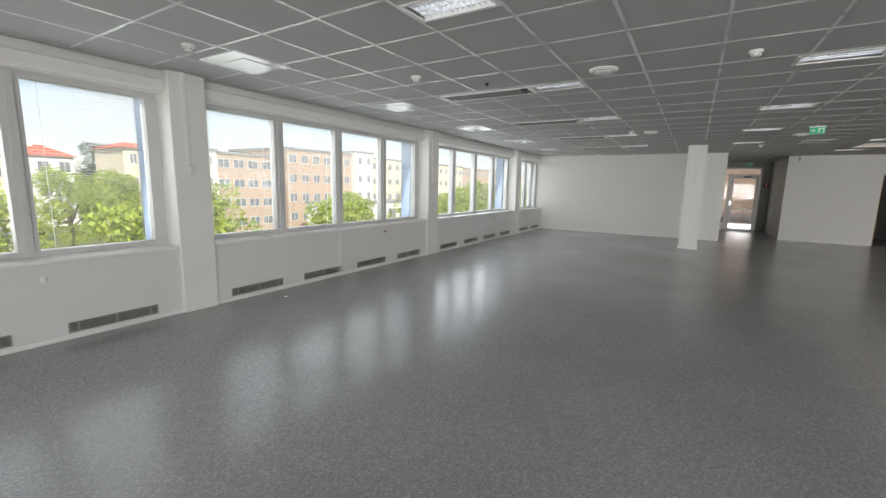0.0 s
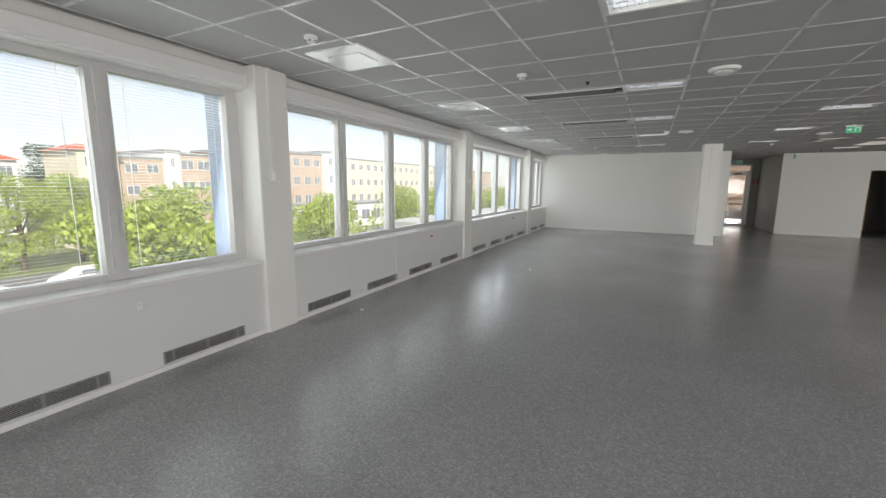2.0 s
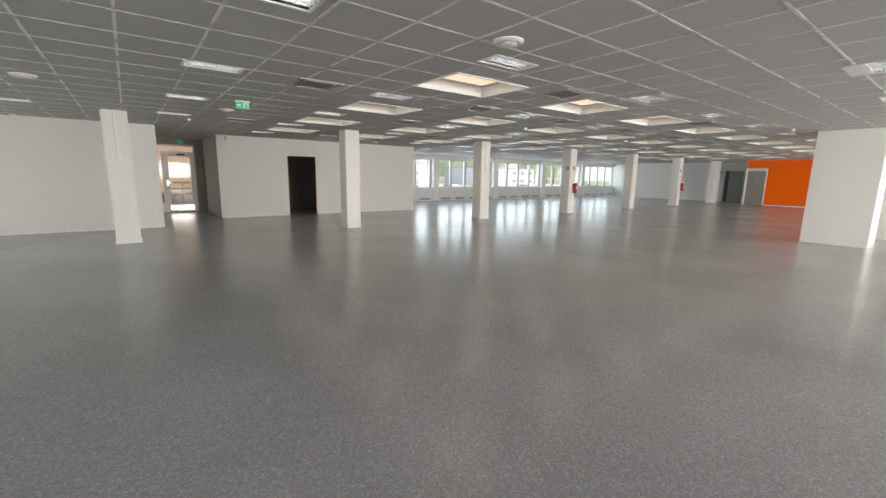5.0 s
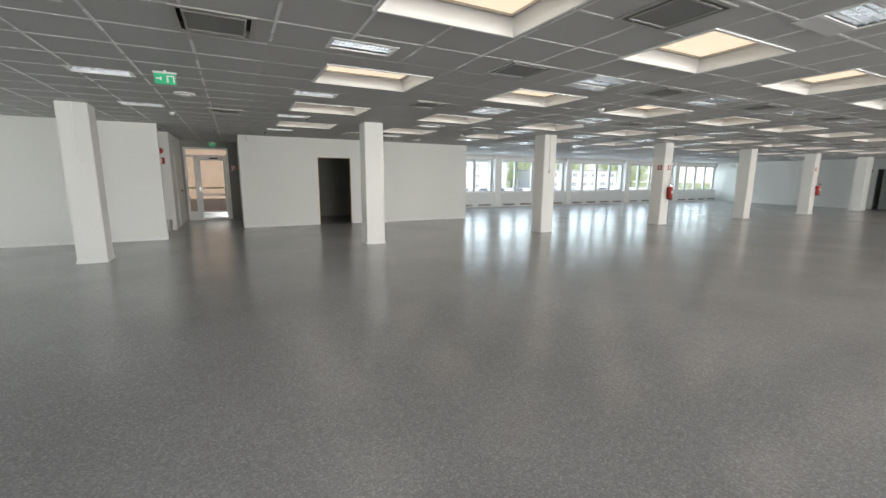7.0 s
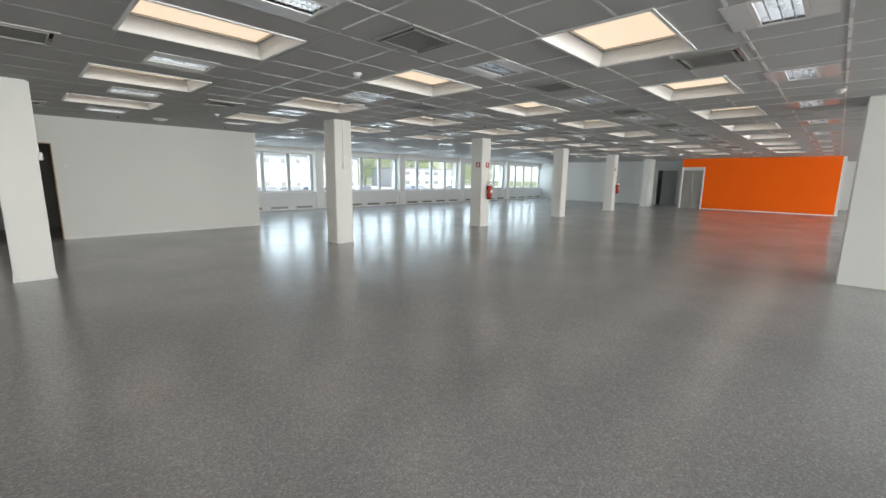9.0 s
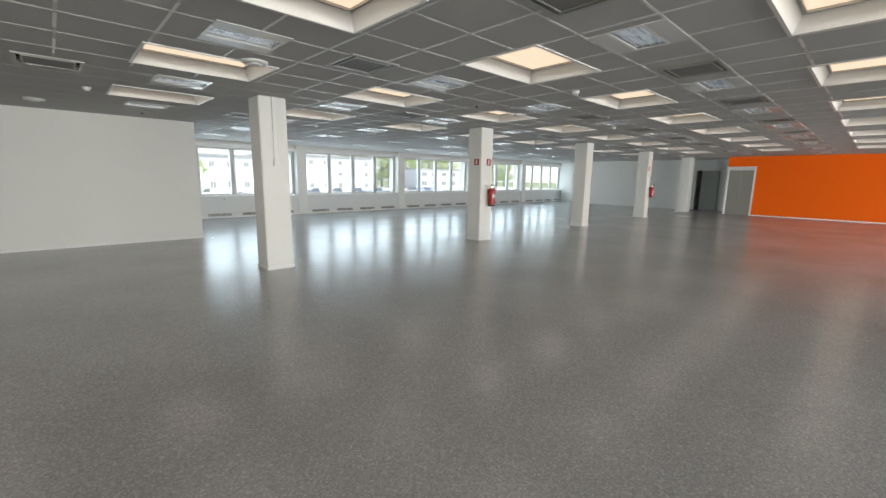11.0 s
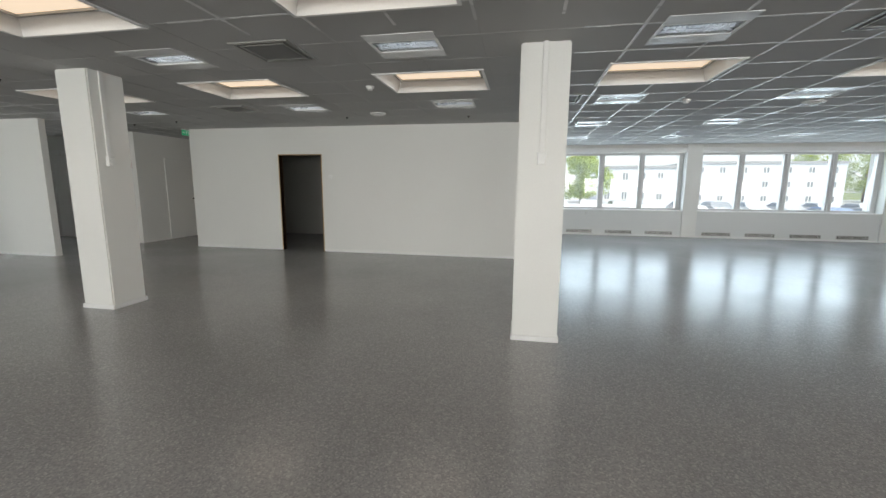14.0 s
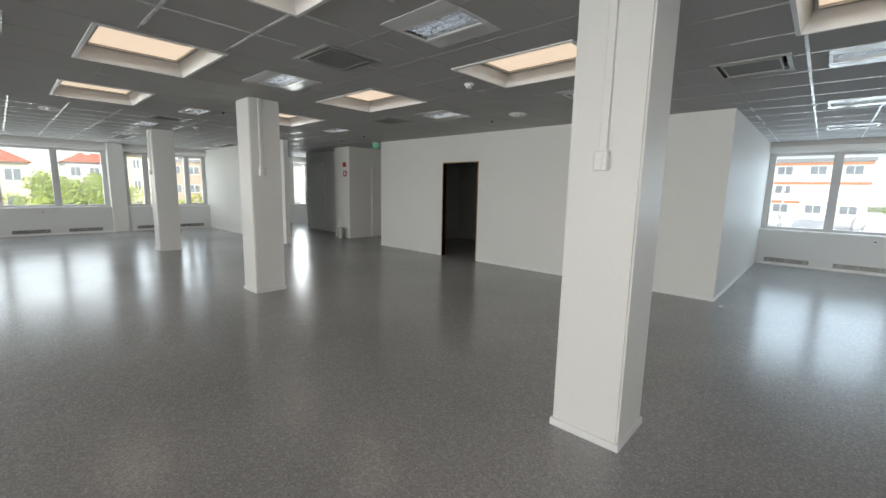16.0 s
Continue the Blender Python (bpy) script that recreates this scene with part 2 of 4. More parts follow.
def box(bm, x0, x1, y0, y1, z0, z1, mi=0):
    v = [bm.verts.new(p) for p in ((x0, y0, z0), (x1, y0, z0), (x1, y1, z0), (x0, y1, z0), (x0, y0, z1), (x1, y0, z1), (x1, y1, z1), (x0, y1, z1))]
    for q in ((0, 3, 2, 1), (4, 5, 6, 7), (0, 1, 5, 4), (1, 2, 6, 5), (2, 3, 7, 6), (3, 0, 4, 7)):
        bm.faces.new([v[i] for i in q]).material_index = mi


def boxes(*rows):
    bm = bmesh.new()
    for r in rows:
        box(bm, *r)
    return bm


def rounded(bm, width=0.006, segments=1):
    bmesh.ops.bevel(bm, geom=list(bm.edges), offset=width, segments=segments, affect="EDGES", clamp_overlap=True)
    return bm


def turned(profile, n=24, axis="z"):
    """A solid of revolution from (radius, height) pairs."""
    bm = bmesh.new()
    rings = []
    for r, h in profile:
        ring = []
        for i in range(n):
            a = 2 * math.pi * i / n
            p = (r * math.cos(a), r * math.sin(a), h)
            if axis == "y":
                p = (p[0], p[2], p[1])
            elif axis == "x":
                p = (p[2], p[0], p[1])
            ring.append(bm.verts.new(p))
        rings.append(ring)
    for a, b in zip(rings, rings[1:]):
        for i in range(n):
            bm.faces.new((a[i], a[(i + 1) % n], b[(i + 1) % n], b[i]))
    bm.faces.new(rings[0][::-1])
    bm.faces.new(rings[-1])
    bmesh.ops.recalc_face_normals(bm, faces=list(bm.faces))
    return bm


def part(name, bm, material, parent=None, label="", at=None, smooth=False):
    me = bpy.data.meshes.new(name)
    bmesh.ops.recalc_face_normals(bm, faces=list(bm.faces))
    bm.to_mesh(me)
    bm.free()
    for m in (material if isinstance(material, (list, tuple)) else [material]):
        me.materials.append(m)
    if smooth:
        for p in me.polygons:
            p.use_smooth = True
    ob = new(name, me)
    if parent:
        ob.parent = parent
    if at:
        ob.location = at
    if label:
        ob["label"] = label
    return ob


def holder(name, at, label, category, group="", kind=""):
    ob = new(name)
    ob.location = at
    return tagged(ob, label, category, group, kind)


def structure(name, bm, material, label, category):
    return tagged(part(name, bm, material), label, category, kind="structure")


# ---- large structure ----
H = 2.67
XW, XE, YS, YN = -4.59, 34.4, -6.0, 22.0
GLX, GLY = -4.88, 22.29
SILL, HEAD = 0.785, 2.38

structure("floor", boxes((XW - 0.45, XE + 3, YS - 0.2, YN + 0.45, -0.3, 0)), M_FLOOR, "dark grey speckled sheet vinyl floor with a dull polish", "floor")

# ceiling holes: skylights, lamps, vents
SKY_W, SKY_D = 1.18, 0.87
SKYLIGHTS = [(3.53 + 2.495 * i, 6.89 + 2.5 * j - SKY_D) for i in range(10) for j in range(4) if not (i > 9)]
LAMP_W, LAMP_D = 0.585, 0.28
LAMP_X = [-1.44, 0.98, 3.39, 6.40, 8.83, 11.18, 13.52, 16.1, 18.7, 21.35, 23.8, 26.3, 28.8]
LAMPS = []
for lx in LAMP_X:
    for j in range(-1, 4):
        LAMPS.append((lx, (5.06 if lx < 2 else 5.22) + 2.44 * j))
    if lx > 2:
        LAMPS.append((lx, 15.15))
    if lx > 10.6:
        LAMPS += [(lx, 17.5), (lx, 19.9)]
VENTS = [(vx, vy) for vx in (2.24, 5.17, 7.62, 10.04, 12.6, 15.0, 17.6, 20.1, 22.6) for vy in (7.5, 9.95, 12.36)]
VENTS = [v for v in VENTS if v not in ((2.24, 9.95), (7.62, 9.95), (10.04, 12.36), (12.6, 9.95), (5.17, 12.36), (15.0, 12.36), (20.1, 12.36))] + [(10.4, 14.9), (5.3, 14.9), (9.92, 5.72), (5.17, 5.70)]
VENT = 0.52
SLOTS = [(-2.64, 5.08 + 2.49 * j) for j in range(0, 5)]
SLOT_W, SLOT_D = 1.17, 0.30
PRISMS = [(-3.87, 2.62 + 2.49 * j) for j in range(-2, 6)]
PRISM = 0.59
HOLES = [(x, x + SKY_W, y, y + SKY_D) for x, y in SKYLIGHTS] + [(x, x + LAMP_W, y, y + LAMP_D) for x, y in LAMPS]
HOLES += [(x, x + VENT, y, y + VENT) for x, y in VENTS] + [(x, x + SLOT_W, y, y + SLOT_D) for x, y in SLOTS] + [(x, x + PRISM, y, y + PRISM) for x, y in PRISMS]


def cells(x0, x1, y0, y1, holes):
    """Rectangles that fill an area round its holes."""
    ys = sorted({y0, y1, *(h[2] for h in holes if y0 < h[2] < y1), *(h[3] for h in holes if y0 < h[3] < y1)})
    for a, b in zip(ys, ys[1:]):
        mid = (a + b) / 2
        cut = sorted((h[0], h[1]) for h in holes if h[2] < mid < h[3])
        x = x0
        for c, d in cut:
            if c > x:
                yield x, min(c, x1), a, b
            x = max(x, d)
        if x < x1:
            yield x, x1, a, b


bm = bmesh.new()
CX0, CX1, CY0, CY1 = XW - 0.02, XE + 3, YS, YN
for x0, x1, y0, y1 in cells(CX0, CX1, CY0, CY1, HOLES):
    box(bm, x0, x1, y0, y1, H, H + 0.03, 0)
T = 0.625
BAR = 0.012


def runs(a, b, cuts):
    x = a
    for c, d in sorted(cuts):
        if c > x:
            yield x, c
        x = max(x, d)
    if x < b:
        yield x, b


# bars without window sheen are painted out here as thin tile-coloured strips
PLAIN = [(2.9, 7.45, 8.0, 12.2), (2.9, 10.6, 12.2, 17.3)]
for k in range(-6, 62):
    gx = -1.46 + T * k
    if CX0 < gx < CX1:
        cuts = [(h[2], h[3]) for h in HOLES if h[0] - BAR < gx < h[1] + BAR]
        plain = [(p[2], p[3]) for p in PLAIN if p[0] < gx < p[1]]
        for a, b in runs(CY0, CY1, cuts + plain):
            box(bm, gx - BAR, gx + BAR, a, b, H - 0.004, H - 0.0005, 1)
        for p in plain:
            for a, b in runs(*p, [c for c in cuts if c[1] > p[0] and c[0] < p[1]]):
                box(bm, gx - 0.005, gx + 0.005, a, b, H - 0.003, H - 0.0005, 0)
for k in range(-21, 26):
    gy = 6.87 + T * k
    if CY0 < gy < CY1:
        cuts = [(h[0], h[1]) for h in HOLES if h[2] - BAR < gy < h[3] + BAR]
        plain = [(p[0], p[1]) for p in PLAIN if p[2] < gy < p[3]]
        for a, b in runs(CX0, CX1, cuts + plain):
            box(bm, a, b, gy - BAR, gy + BAR, H - 0.003, H - 0.0004, 1)
        for p in plain:
            for a, b in runs(*p, [c for c in cuts if c[1] > p[0] and c[0] < p[1]]):
                box(bm, a, b, gy - 0.005, gy + 0.005, H - 0.0025, H - 0.0004, 0)
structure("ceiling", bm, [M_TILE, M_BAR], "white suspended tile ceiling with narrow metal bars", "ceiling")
structure("roof_slab", boxes((XW - 0.45, XE + 3, YS - 0.2, YN + 0.45, H + 0.75, H + 1.0)), M_SHADE, "plain concrete roof slab above the ceiling", "roof")

# west window wall
BAY = 5.03
COLS_W = [2.65 + BAY * k for k in range(-2, 3)]
PIER = 0.39
structure("wall_west", boxes((GLX - 0.12, XW, YS, 20.6, -0.3, SILL - 0.04)), M_PANEL, "white panelled parapet wall below the windows", "wall")
structure("wall_west_lintel", boxes((GLX - 0.12, XW - 0.12, YS, 20.6, HEAD + 0.06, H + 0.75)), M_WALL, "white lintel band above the windows", "wall")
structure("wall_north", boxes((10.27, XE, YN, GLY + 0.12, -0.3, SILL - 0.04)), M_PANEL, "white panelled parapet wall below the windows", "wall")
structure("wall_north_lintel", boxes((10.27, XE, YN + 0.12, GLY + 0.12, HEAD + 0.06, H + 0.75)), M_WALL, "white lintel band above the windows", "wall")


def window_bay(name, length, label, panes=4):
    """Panes in a bay that runs along local +x, the room on the -y side; the origin is at the sill's end on the wall face."""
    w = holder(name, (0, 0, 0), label, "window", kind="structure")
    dep = XW - GLX
    sill = part("window_sill", rounded(boxes((0, length, -0.02, dep - 0.03, SILL - 0.04, SILL - 0.005)), 0.006), M_TRIM, w)
    f = boxes((0, length, dep - 0.05, dep + 0.05, SILL - 0.005, SILL + 0.05), (0, length, dep - 0.05, dep + 0.05, HEAD, HEAD + 0.06))
    p = length / panes
    for i in range(panes + 1):
        c = min(max(i * p, 0.06), length - 0.06)
        hw = 0.075 if 0 < i < panes else 0.06
        box(f, c - hw, c + hw, dep - 0.06, dep + 0.05, SILL + 0.05, HEAD)
        if 0 < i < panes:
            box(f, c - 0.03, c + 0.03, dep - 0.085, dep - 0.06, SILL + 0.05, HEAD)
    part("window_frame", f, M_FRAME, w)
    part("blind_box", rounded(boxes((0, length, dep - 0.24, dep - 0.06, HEAD + 0.075, HEAD + 0.20)), 0.012), M_TRIM, w, "white boxed blind rail")
    for i in range(panes):
        g = part("pane", boxes((i * p + 0.075, (i + 1) * p - 0.075, dep - 0.004, dep + 0.004, SILL + 0.05, HEAD)), M_GLASS, w)
        g.visible_shadow = False
    return w


def blind(length, n, pitch, name="venetian_blind"):
    bm = bmesh.new()
    for i in range(n):
        z = HEAD - 0.015 - pitch * i
        v = [bm.verts.new(q) for q in ((0, -0.011, z + 0.001), (length, -0.011, z + 0.001), (length, 0.011, z - 0.001), (0, 0.011, z - 0.001))]
        bm.faces.new(v)
    for x in (0.12, length - 0.12):
        box(bm, x - 0.002, x + 0.002, -0.002, 0.002, HEAD - pitch * n, HEAD)
    return bm


w_proto = None
blind_mesh = None
for k, y0 in enumerate([YS] + [c + PIER for c in COLS_W]):
    y1 = (COLS_W + [15.43])[k] if k < len(COLS_W) + 1 else 15.43
    length = y1 - y0
    if length < 0.4:
        continue
    full = abs(length - (BAY - PIER)) < 0.02
    w = window_bay("window_%d" % (k + 1), length, "row of four tall white-framed window panes") if not (full and w_proto) else copy_thing(w_proto, pose(0, 0, 0))
    w.matrix_basis = pose(XW, y0, 0, 0, 0, 90)
    if full and not w_proto:
        w_proto = w
    if full and k in (2, 3):
        p = length / 4
        for i in range(4):
            bl = part("venetian_blind", blind(p - 0.17, 62, 0.025), M_BLIND, None)
            bl.matrix_basis = pose(GLX - 0.02, y0 + i * p + 0.085, 0, 0, 0, 90)
            tagged(bl, "white venetian blind lowered with its thin slats open", "blind", "blinds in the windows")
w = window_bay("window_9", 0.7, "narrow white-framed window at the corridor's end", 1)
w.matrix_basis = pose(XW, 18.6, 0, 0, 0, 90)
COLS_N = [14.78 + 4.93 * k for k in range(0, 4)]
w_proto = None
for k, x0 in enumerate([10.27] + [c + PIER for c in COLS_N]):
    x1 = (COLS_N + [XE])[k]
    length = x1 - x0
    full = abs(length - (4.93 - PIER)) < 0.02
    w = window_bay("window_%d" % (k + 11), length, "row of four tall white-framed window panes") if not (full and w_proto) else copy_thing(w_proto, pose(0, 0, 0))
    w.matrix_basis = pose(x0, YN, 0, 0, 0, 0)
    if full and not w_proto:
        w_proto = w


def pier(name, x0, x1, y0, y1, label):
    return structure(name, rounded(boxes((x0, x1, y0, y1, 0, H)), 0.008), M_COL, label, "column")


for k, y in enumerate(COLS_W):
    pier("wall_pier_west_%d" % k, GLX - 0.1, XW + 0.045, y, y + PIER, "white painted pier between the windows")
for k, x in enumerate(COLS_N):
    pier("wall_pier_north_%d" % k, x, x + PIER, YN - 0.045, GLY + 0.1, "white painted pier between the windows")
# outside fins
for k, y in enumerate(COLS_W):
    structure("facade_fin_west_%d" % k, boxes((GLX - 0.36, GLX - 0.13, y - 0.05, y + PIER + 0.05, -1, 4)), M_FIN, "pale blue facade fin outside the windows", "facade")
for k, x in enumerate(COLS_N):
    structure("facade_fin_north_%d" % k, boxes((x - 0.05, x + PIER + 0.05, GLY + 0.13, GLY + 0.30, -1, 4)), M_WHITEF, "pale facade fin outside the windows", "facade")

# inner walls
Y1, YD = 15.43, 17.23
structure("wall_white", boxes((XW - 0.4, 1.06, Y1, Y1 + 0.12, 0, H)), M_WALL, "plain white painted partition wall", "wall")
structure("wall_corridor_north", boxes((-2.4, 0.3, 17.95, 18.1, 0, H), (-2.4, -2.25, 18.1, 20.5, 0, H), (GLX, -2.25, 20.5, 20.65, 0, H)), M_WALL, "white corridor wall", "wall")
structure("wall_corridor_pier", boxes((0.3, 1.05, 17.4, 18.1, 0, H), (0.9, 1.05, 18.1, 20.2, 0, H)), M_WALL, "white wall pier beside the entrance recess", "wall")
structure("wall_west_infill", boxes((GLX - 0.12, XW, 15.55, 18.6, SILL - 0.04, H), (GLX - 0.12, XW, 19.3, 20.5, SILL - 0.04, H)), M_WALL, "white wall between the windows", "wall")
structure("wall_recess_east", boxes((2.735, 2.86, YD, 20.2, 0, H)), M_WALL, "white recess wall", "wall")
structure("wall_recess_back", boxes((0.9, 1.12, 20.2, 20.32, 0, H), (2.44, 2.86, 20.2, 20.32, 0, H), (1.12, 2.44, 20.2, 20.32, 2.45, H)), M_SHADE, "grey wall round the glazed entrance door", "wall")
DX0, DX1, DH = 4.947, 5.927, 2.08
structure("wall_dark_door", boxes((2.86, DX0, YD, YD + 0.12, 0, H), (DX1, 10.27, YD, YD + 0.12, 0, H), (DX0, DX1, YD, YD + 0.12, DH, H)), M_WALL, "plain white partition wall with one doorway", "wall")
structure("wall_box_east", boxes((10.15, 10.27, YD + 0.12, GLY, 0, H)), M_WALL, "plain white partition wall", "wall")
structure("wall_storeroom_back", boxes((2.86, 10.15, 20.2, 20.35, 0, H), (7.5, 7.6, YD + 0.12, 20.2, 0, H), (2.86, 2.9, YD + 0.12, 20.2, 0, H)), M_SHADE, "unlit storeroom wall with shade put into its grey", "wall")
# the window band in this unseen wall is added to let fill light in
structure("wall_south", boxes((XW - 0.4, -4.0, YS - 0.2, YS, 0, H), (31.0, XE + 3, YS - 0.2, YS, 0, H), (-4.0, 31.0, YS - 0.2, YS, 0, SILL), (-4.0, 31.0, YS - 0.2, YS, HEAD, H)), M_WALL, "plain white wall with an added, unseen band of windows", "wall")
south_fill_pane = structure("window_south", boxes((-4.0, 31.0, YS - 0.11, YS - 0.1, SILL, HEAD)), M_GLASS, "unseen glazed window band added for fill light", "window")
south_fill_pane.visible_shadow = False
XO = 30.93
structure("wall_east", boxes((XE, XE + 0.2, 13.9, YN + 0.4, 0, H), (32.9, XE, 19.6, 19.75, 0, H), (32.9, 33.05, 13.9, 19.6, 0, H)), M_WALL, "plain white end wall", "wall")
structure("wall_east_door", boxes((33.3, 33.45, 13.15, 13.9, 0, H), (33.3, 33.45, 11.25, 12.05, 0, H), (33.3, 33.45, 12.05, 13.15, 2.1, H), (XO + 0.15, 33.3, 11.1, 11.25, 0, H), (32.9, 33.45, 13.8, 13.9, 0, H)), M_WALL, "white wall with an open doorway", "wall")
structure("wall_orange", boxes((XO, XO + 0.15, 4.9, 10.15, 0.05, H), (XO, XO + 0.15, 10.15, 11.25, 2.22, H)), M_ORANGE, "bright orange painted wall", "wall")
structure("wall_orange_side", boxes((XO, 36, 4.78, 4.9, 0, H), (XE + 2.8, XE + 3, YS, 13.9, 0, H), (33.45, 37.3, 13.9, 14.0, 0, H)), M_WALL, "white wall behind the lift lobby", "wall")
structure("wall_block", rounded(boxes((13.62, 14.55, 3.55, 4.75, 0, H)), 0.006), M_WALL, "white boxed-in shaft standing on the floor", "wall")
structure("wall_block_second", rounded(boxes((16.05, 16.5, 3.3, 3.75, 0, H)), 0.006), M_WALL, "white boxed-in shaft standing on the floor", "wall")


def skirt(name, x0, x1, y0, y1):
    structure(name, rounded(boxes((x0, x1, y0, y1, 0, 0.045)), 0.004), M_TRIM, "low white skirting strip", "baseboard")


skirt("baseboard_1", XW, 1.06, Y1 - 0.013, Y1)
skirt("baseboard_2", 2.735, DX0 - 0.03, YD - 0.013, YD)
skirt("baseboard_3", DX1 + 0.03, 10.28, YD - 0.013, YD)
skirt("baseboard_4", 10.27, 10.283, YD, YN)
skirt("baseboard_5", XW, XW + 0.013, YS, Y1 - 0.02)
skirt("baseboard_6", 10.29, XE, YN - 0.013, YN)
skirt("baseboard_7", XO - 0.014, XO, 4.9, 10.1)

# ---- columns ----
COLX = [0.07, 5.14, 10.12, 15.15, 20.2, 25.3, 30.6]
CW, CY = 0.42, 12.76
for k, x in enumerate(COLX):
    w = CW if k < 6 else 0.7
    c = holder("column", (x + w / 2, CY + CW / 2, 0), "square white painted column with a low skirting at its foot", "column", "row of columns", "structure")
    part("shaft", rounded(boxes((-w / 2, w / 2, -CW / 2, CW / 2, 0, H)), 0.012, 2), M_COL, c)
    part("skirting", rounded(boxes((-w / 2 - 0.012, w / 2 + 0.012, -CW / 2 - 0.012, CW / 2 + 0.012, 0, 0.05)), 0.004), M_TRIM, c)


def trunking(x, y, z, rz, double=False):
    """Cable trunking with a socket box at its lower end; local -y faces the room."""
    t = holder("cable_trunking", (0, 0, 0), "white plastic cable trunking with a socket box at its end", "trunking", "cable trunkings")
    part("channel", rounded(boxes((-0.022, 0.022, -0.02, 0, z, H)), 0.003), M_WHITE, t)
    s = part("socket", rounded(boxes((-0.04, 0.04, -0.045, 0, z - 0.11, z)), 0.006), M_WHITE, t, "white double socket")
    for dz in (-0.03, -0.08):
        part("socket_face", turned([(0.021, 0), (0.021, 0.004), (0.015, 0.004), (0.014, -0.004)], 16, "y"), M_WHITE, s, "round white socket face", at=(0, -0.049, z + dz))
    t.matrix_basis = pose(x, y, 0, 0, 0, rz)


trunking(COLX[0] + 0.20, CY, 1.80, 0)
trunking(COLX[1] + CW, CY + 0.14, 1.75, 90)
trunking(COLX[2] + 0.21, CY, 1.75, 0)
trunking(XW + 0.045, COLS_W[2] + 0.15, 1.69, 90)
trunking(XW + 0.045, COLS_W[3] + 0.15, 1.69, 90)
trunking(COLX[0], CY + 0.3, 1.78, -90)

# ---- skylights, lamps, vents ----


def skylight():
    s = holder("skylight", (0, 0, 0), "square skylight with white flared reveals and a glowing cream diffuser", "skylight", "grid of skylights")
    w, d, h, t = SKY_W, SKY_D, 0.13, 0.06
    bm = bmesh.new()
    lo = [(0, 0), (w, 0), (w, d), (0, d)]
    up = [(t, t), (w - t, t), (w - t, d - t), (t, d - t)]
    for i in range(4):
        j = (i + 1) % 4
        a = [bm.verts.new((*lo[i], -0.012)), bm.verts.new((*lo[j], -0.012)), bm.verts.new((*up[j], h)), bm.verts.new((*up[i], h))]
        bm.faces.new(a)
        o = 0.03
        lx = [(lo[q][0] + (o if lo[q][0] else -o), lo[q][1] + (o if lo[q][1] else -o)) for q in (i, j)]
    part("reveal", bm, M_TRIM, s)
    part("rim", boxes((-0.028, 0, -0.028, d + 0.028, -0.014, -0.002), (w, w + 0.028, -0.028, d + 0.028, -0.014, -0.002), (0, w, -0.028, 0, -0.014, -0.002), (0, w, d, d + 0.028, -0.014, -0.002)), M_TRIM, s)
    part("diffuser", boxes((t - 0.02, w - t + 0.02, t - 0.02, d - t + 0.02, h, h + 0.01)), M_SKYPANEL, s, "glowing cream diffuser panel")
    part("diffuser_frame", boxes((t, w - t, t, t + 0.02, h - 0.02, h), (t, w - t, d - t - 0.02, d - t, h - 0.02, h), (t, t + 0.02, t, d - t, h - 0.02, h), (w - t - 0.02, w - t, t, d - t, h - 0.02, h)), M_GRILLE, s, "thin grey frame")
    return s


def skylight_lamps():
    """Daylight that falls in through each skylight's opening."""
    data = bpy.data.lights.new("skylight_daylight", "AREA")
    data.shape, data.size, data.size_y, data.energy, data.color = "RECTANGLE", SKY_W - 0.12, SKY_D - 0.12, 0.9, (1.0, 0.95, 0.88)
    for x, y in SKYLIGHTS:
        new("skylight_daylight", data).location = (x + SKY_W / 2, y + SKY_D / 2, H + 0.045)


def place_all(proto, spots, z=H):
    for i, (x, y) in enumerate(spots):
        if i == 0:
            proto.location = (x, y, z)
        else:
            copy_thing(proto, pose(x, y, z))


def lamp(plate, lit):
    s = holder("ceiling_lamp", (0, 0, 0), "recessed fluorescent lamp with a bright metal louvre" + (" between glossy plates" if plate else ""), "ceiling lamp", "ceiling lamps")
    w, d, h = LAMP_W, LAMP_D, 0.08
    part("tray", boxes((-0.01, 0, 0, d, 0, h), (w, w + 0.01, 0, d, 0, h), (0, w, -0.01, 0, 0, h), (0, w, d, d + 0.01, 0, h), (0, w, 0, d, h, h + 0.01)), M_TRIM, s)
    f = 0.014
    part("frame", boxes((-f, f, -f, d + f, -0.006, 0.004), (w - f, w + f, -f, d + f, -0.006, 0.004), (f, w - f, -f, f, -0.006, 0.004), (f, w - f, d - f, d + f, -0.006, 0.004)), M_TRIM, s)
    bm = bmesh.new()
    for i in range(1, 4):
        y = d * i / 4
        box(bm, f, w - f, y - 0.004, y + 0.004, 0.004, 0.045)
    for i in range(1, 14):
        x = w * i / 14
        box(bm, x - 0.0015, x + 0.0015, f, d - f, 0.01, 0.035)
    part("louvre", bm, M_ALU, s, "bright aluminium louvre grid")
    for i in (0, 1, 2, 3):
        y = d * (i + 0.5) / 4
        tb = turned([(0.008, 0.02), (0.008, w - 0.02)], 8, "x")
        part("tube", tb, M_TUBE if lit else M_TUBE_GLEAM, s, "glowing white fluorescent tube" if lit else "unlit fluorescent tube with a bluish gleam put in", at=(0, y, 0.06))
    if plate:
        for y0, y1 in ((d + f, d + 0.17), (-0.17, -f)):
            part("plate", boxes((-0.012, w + 0.012, y0, y1, -0.006, -0.001)), M_PRISM, s, "glossy white plate")
    return s


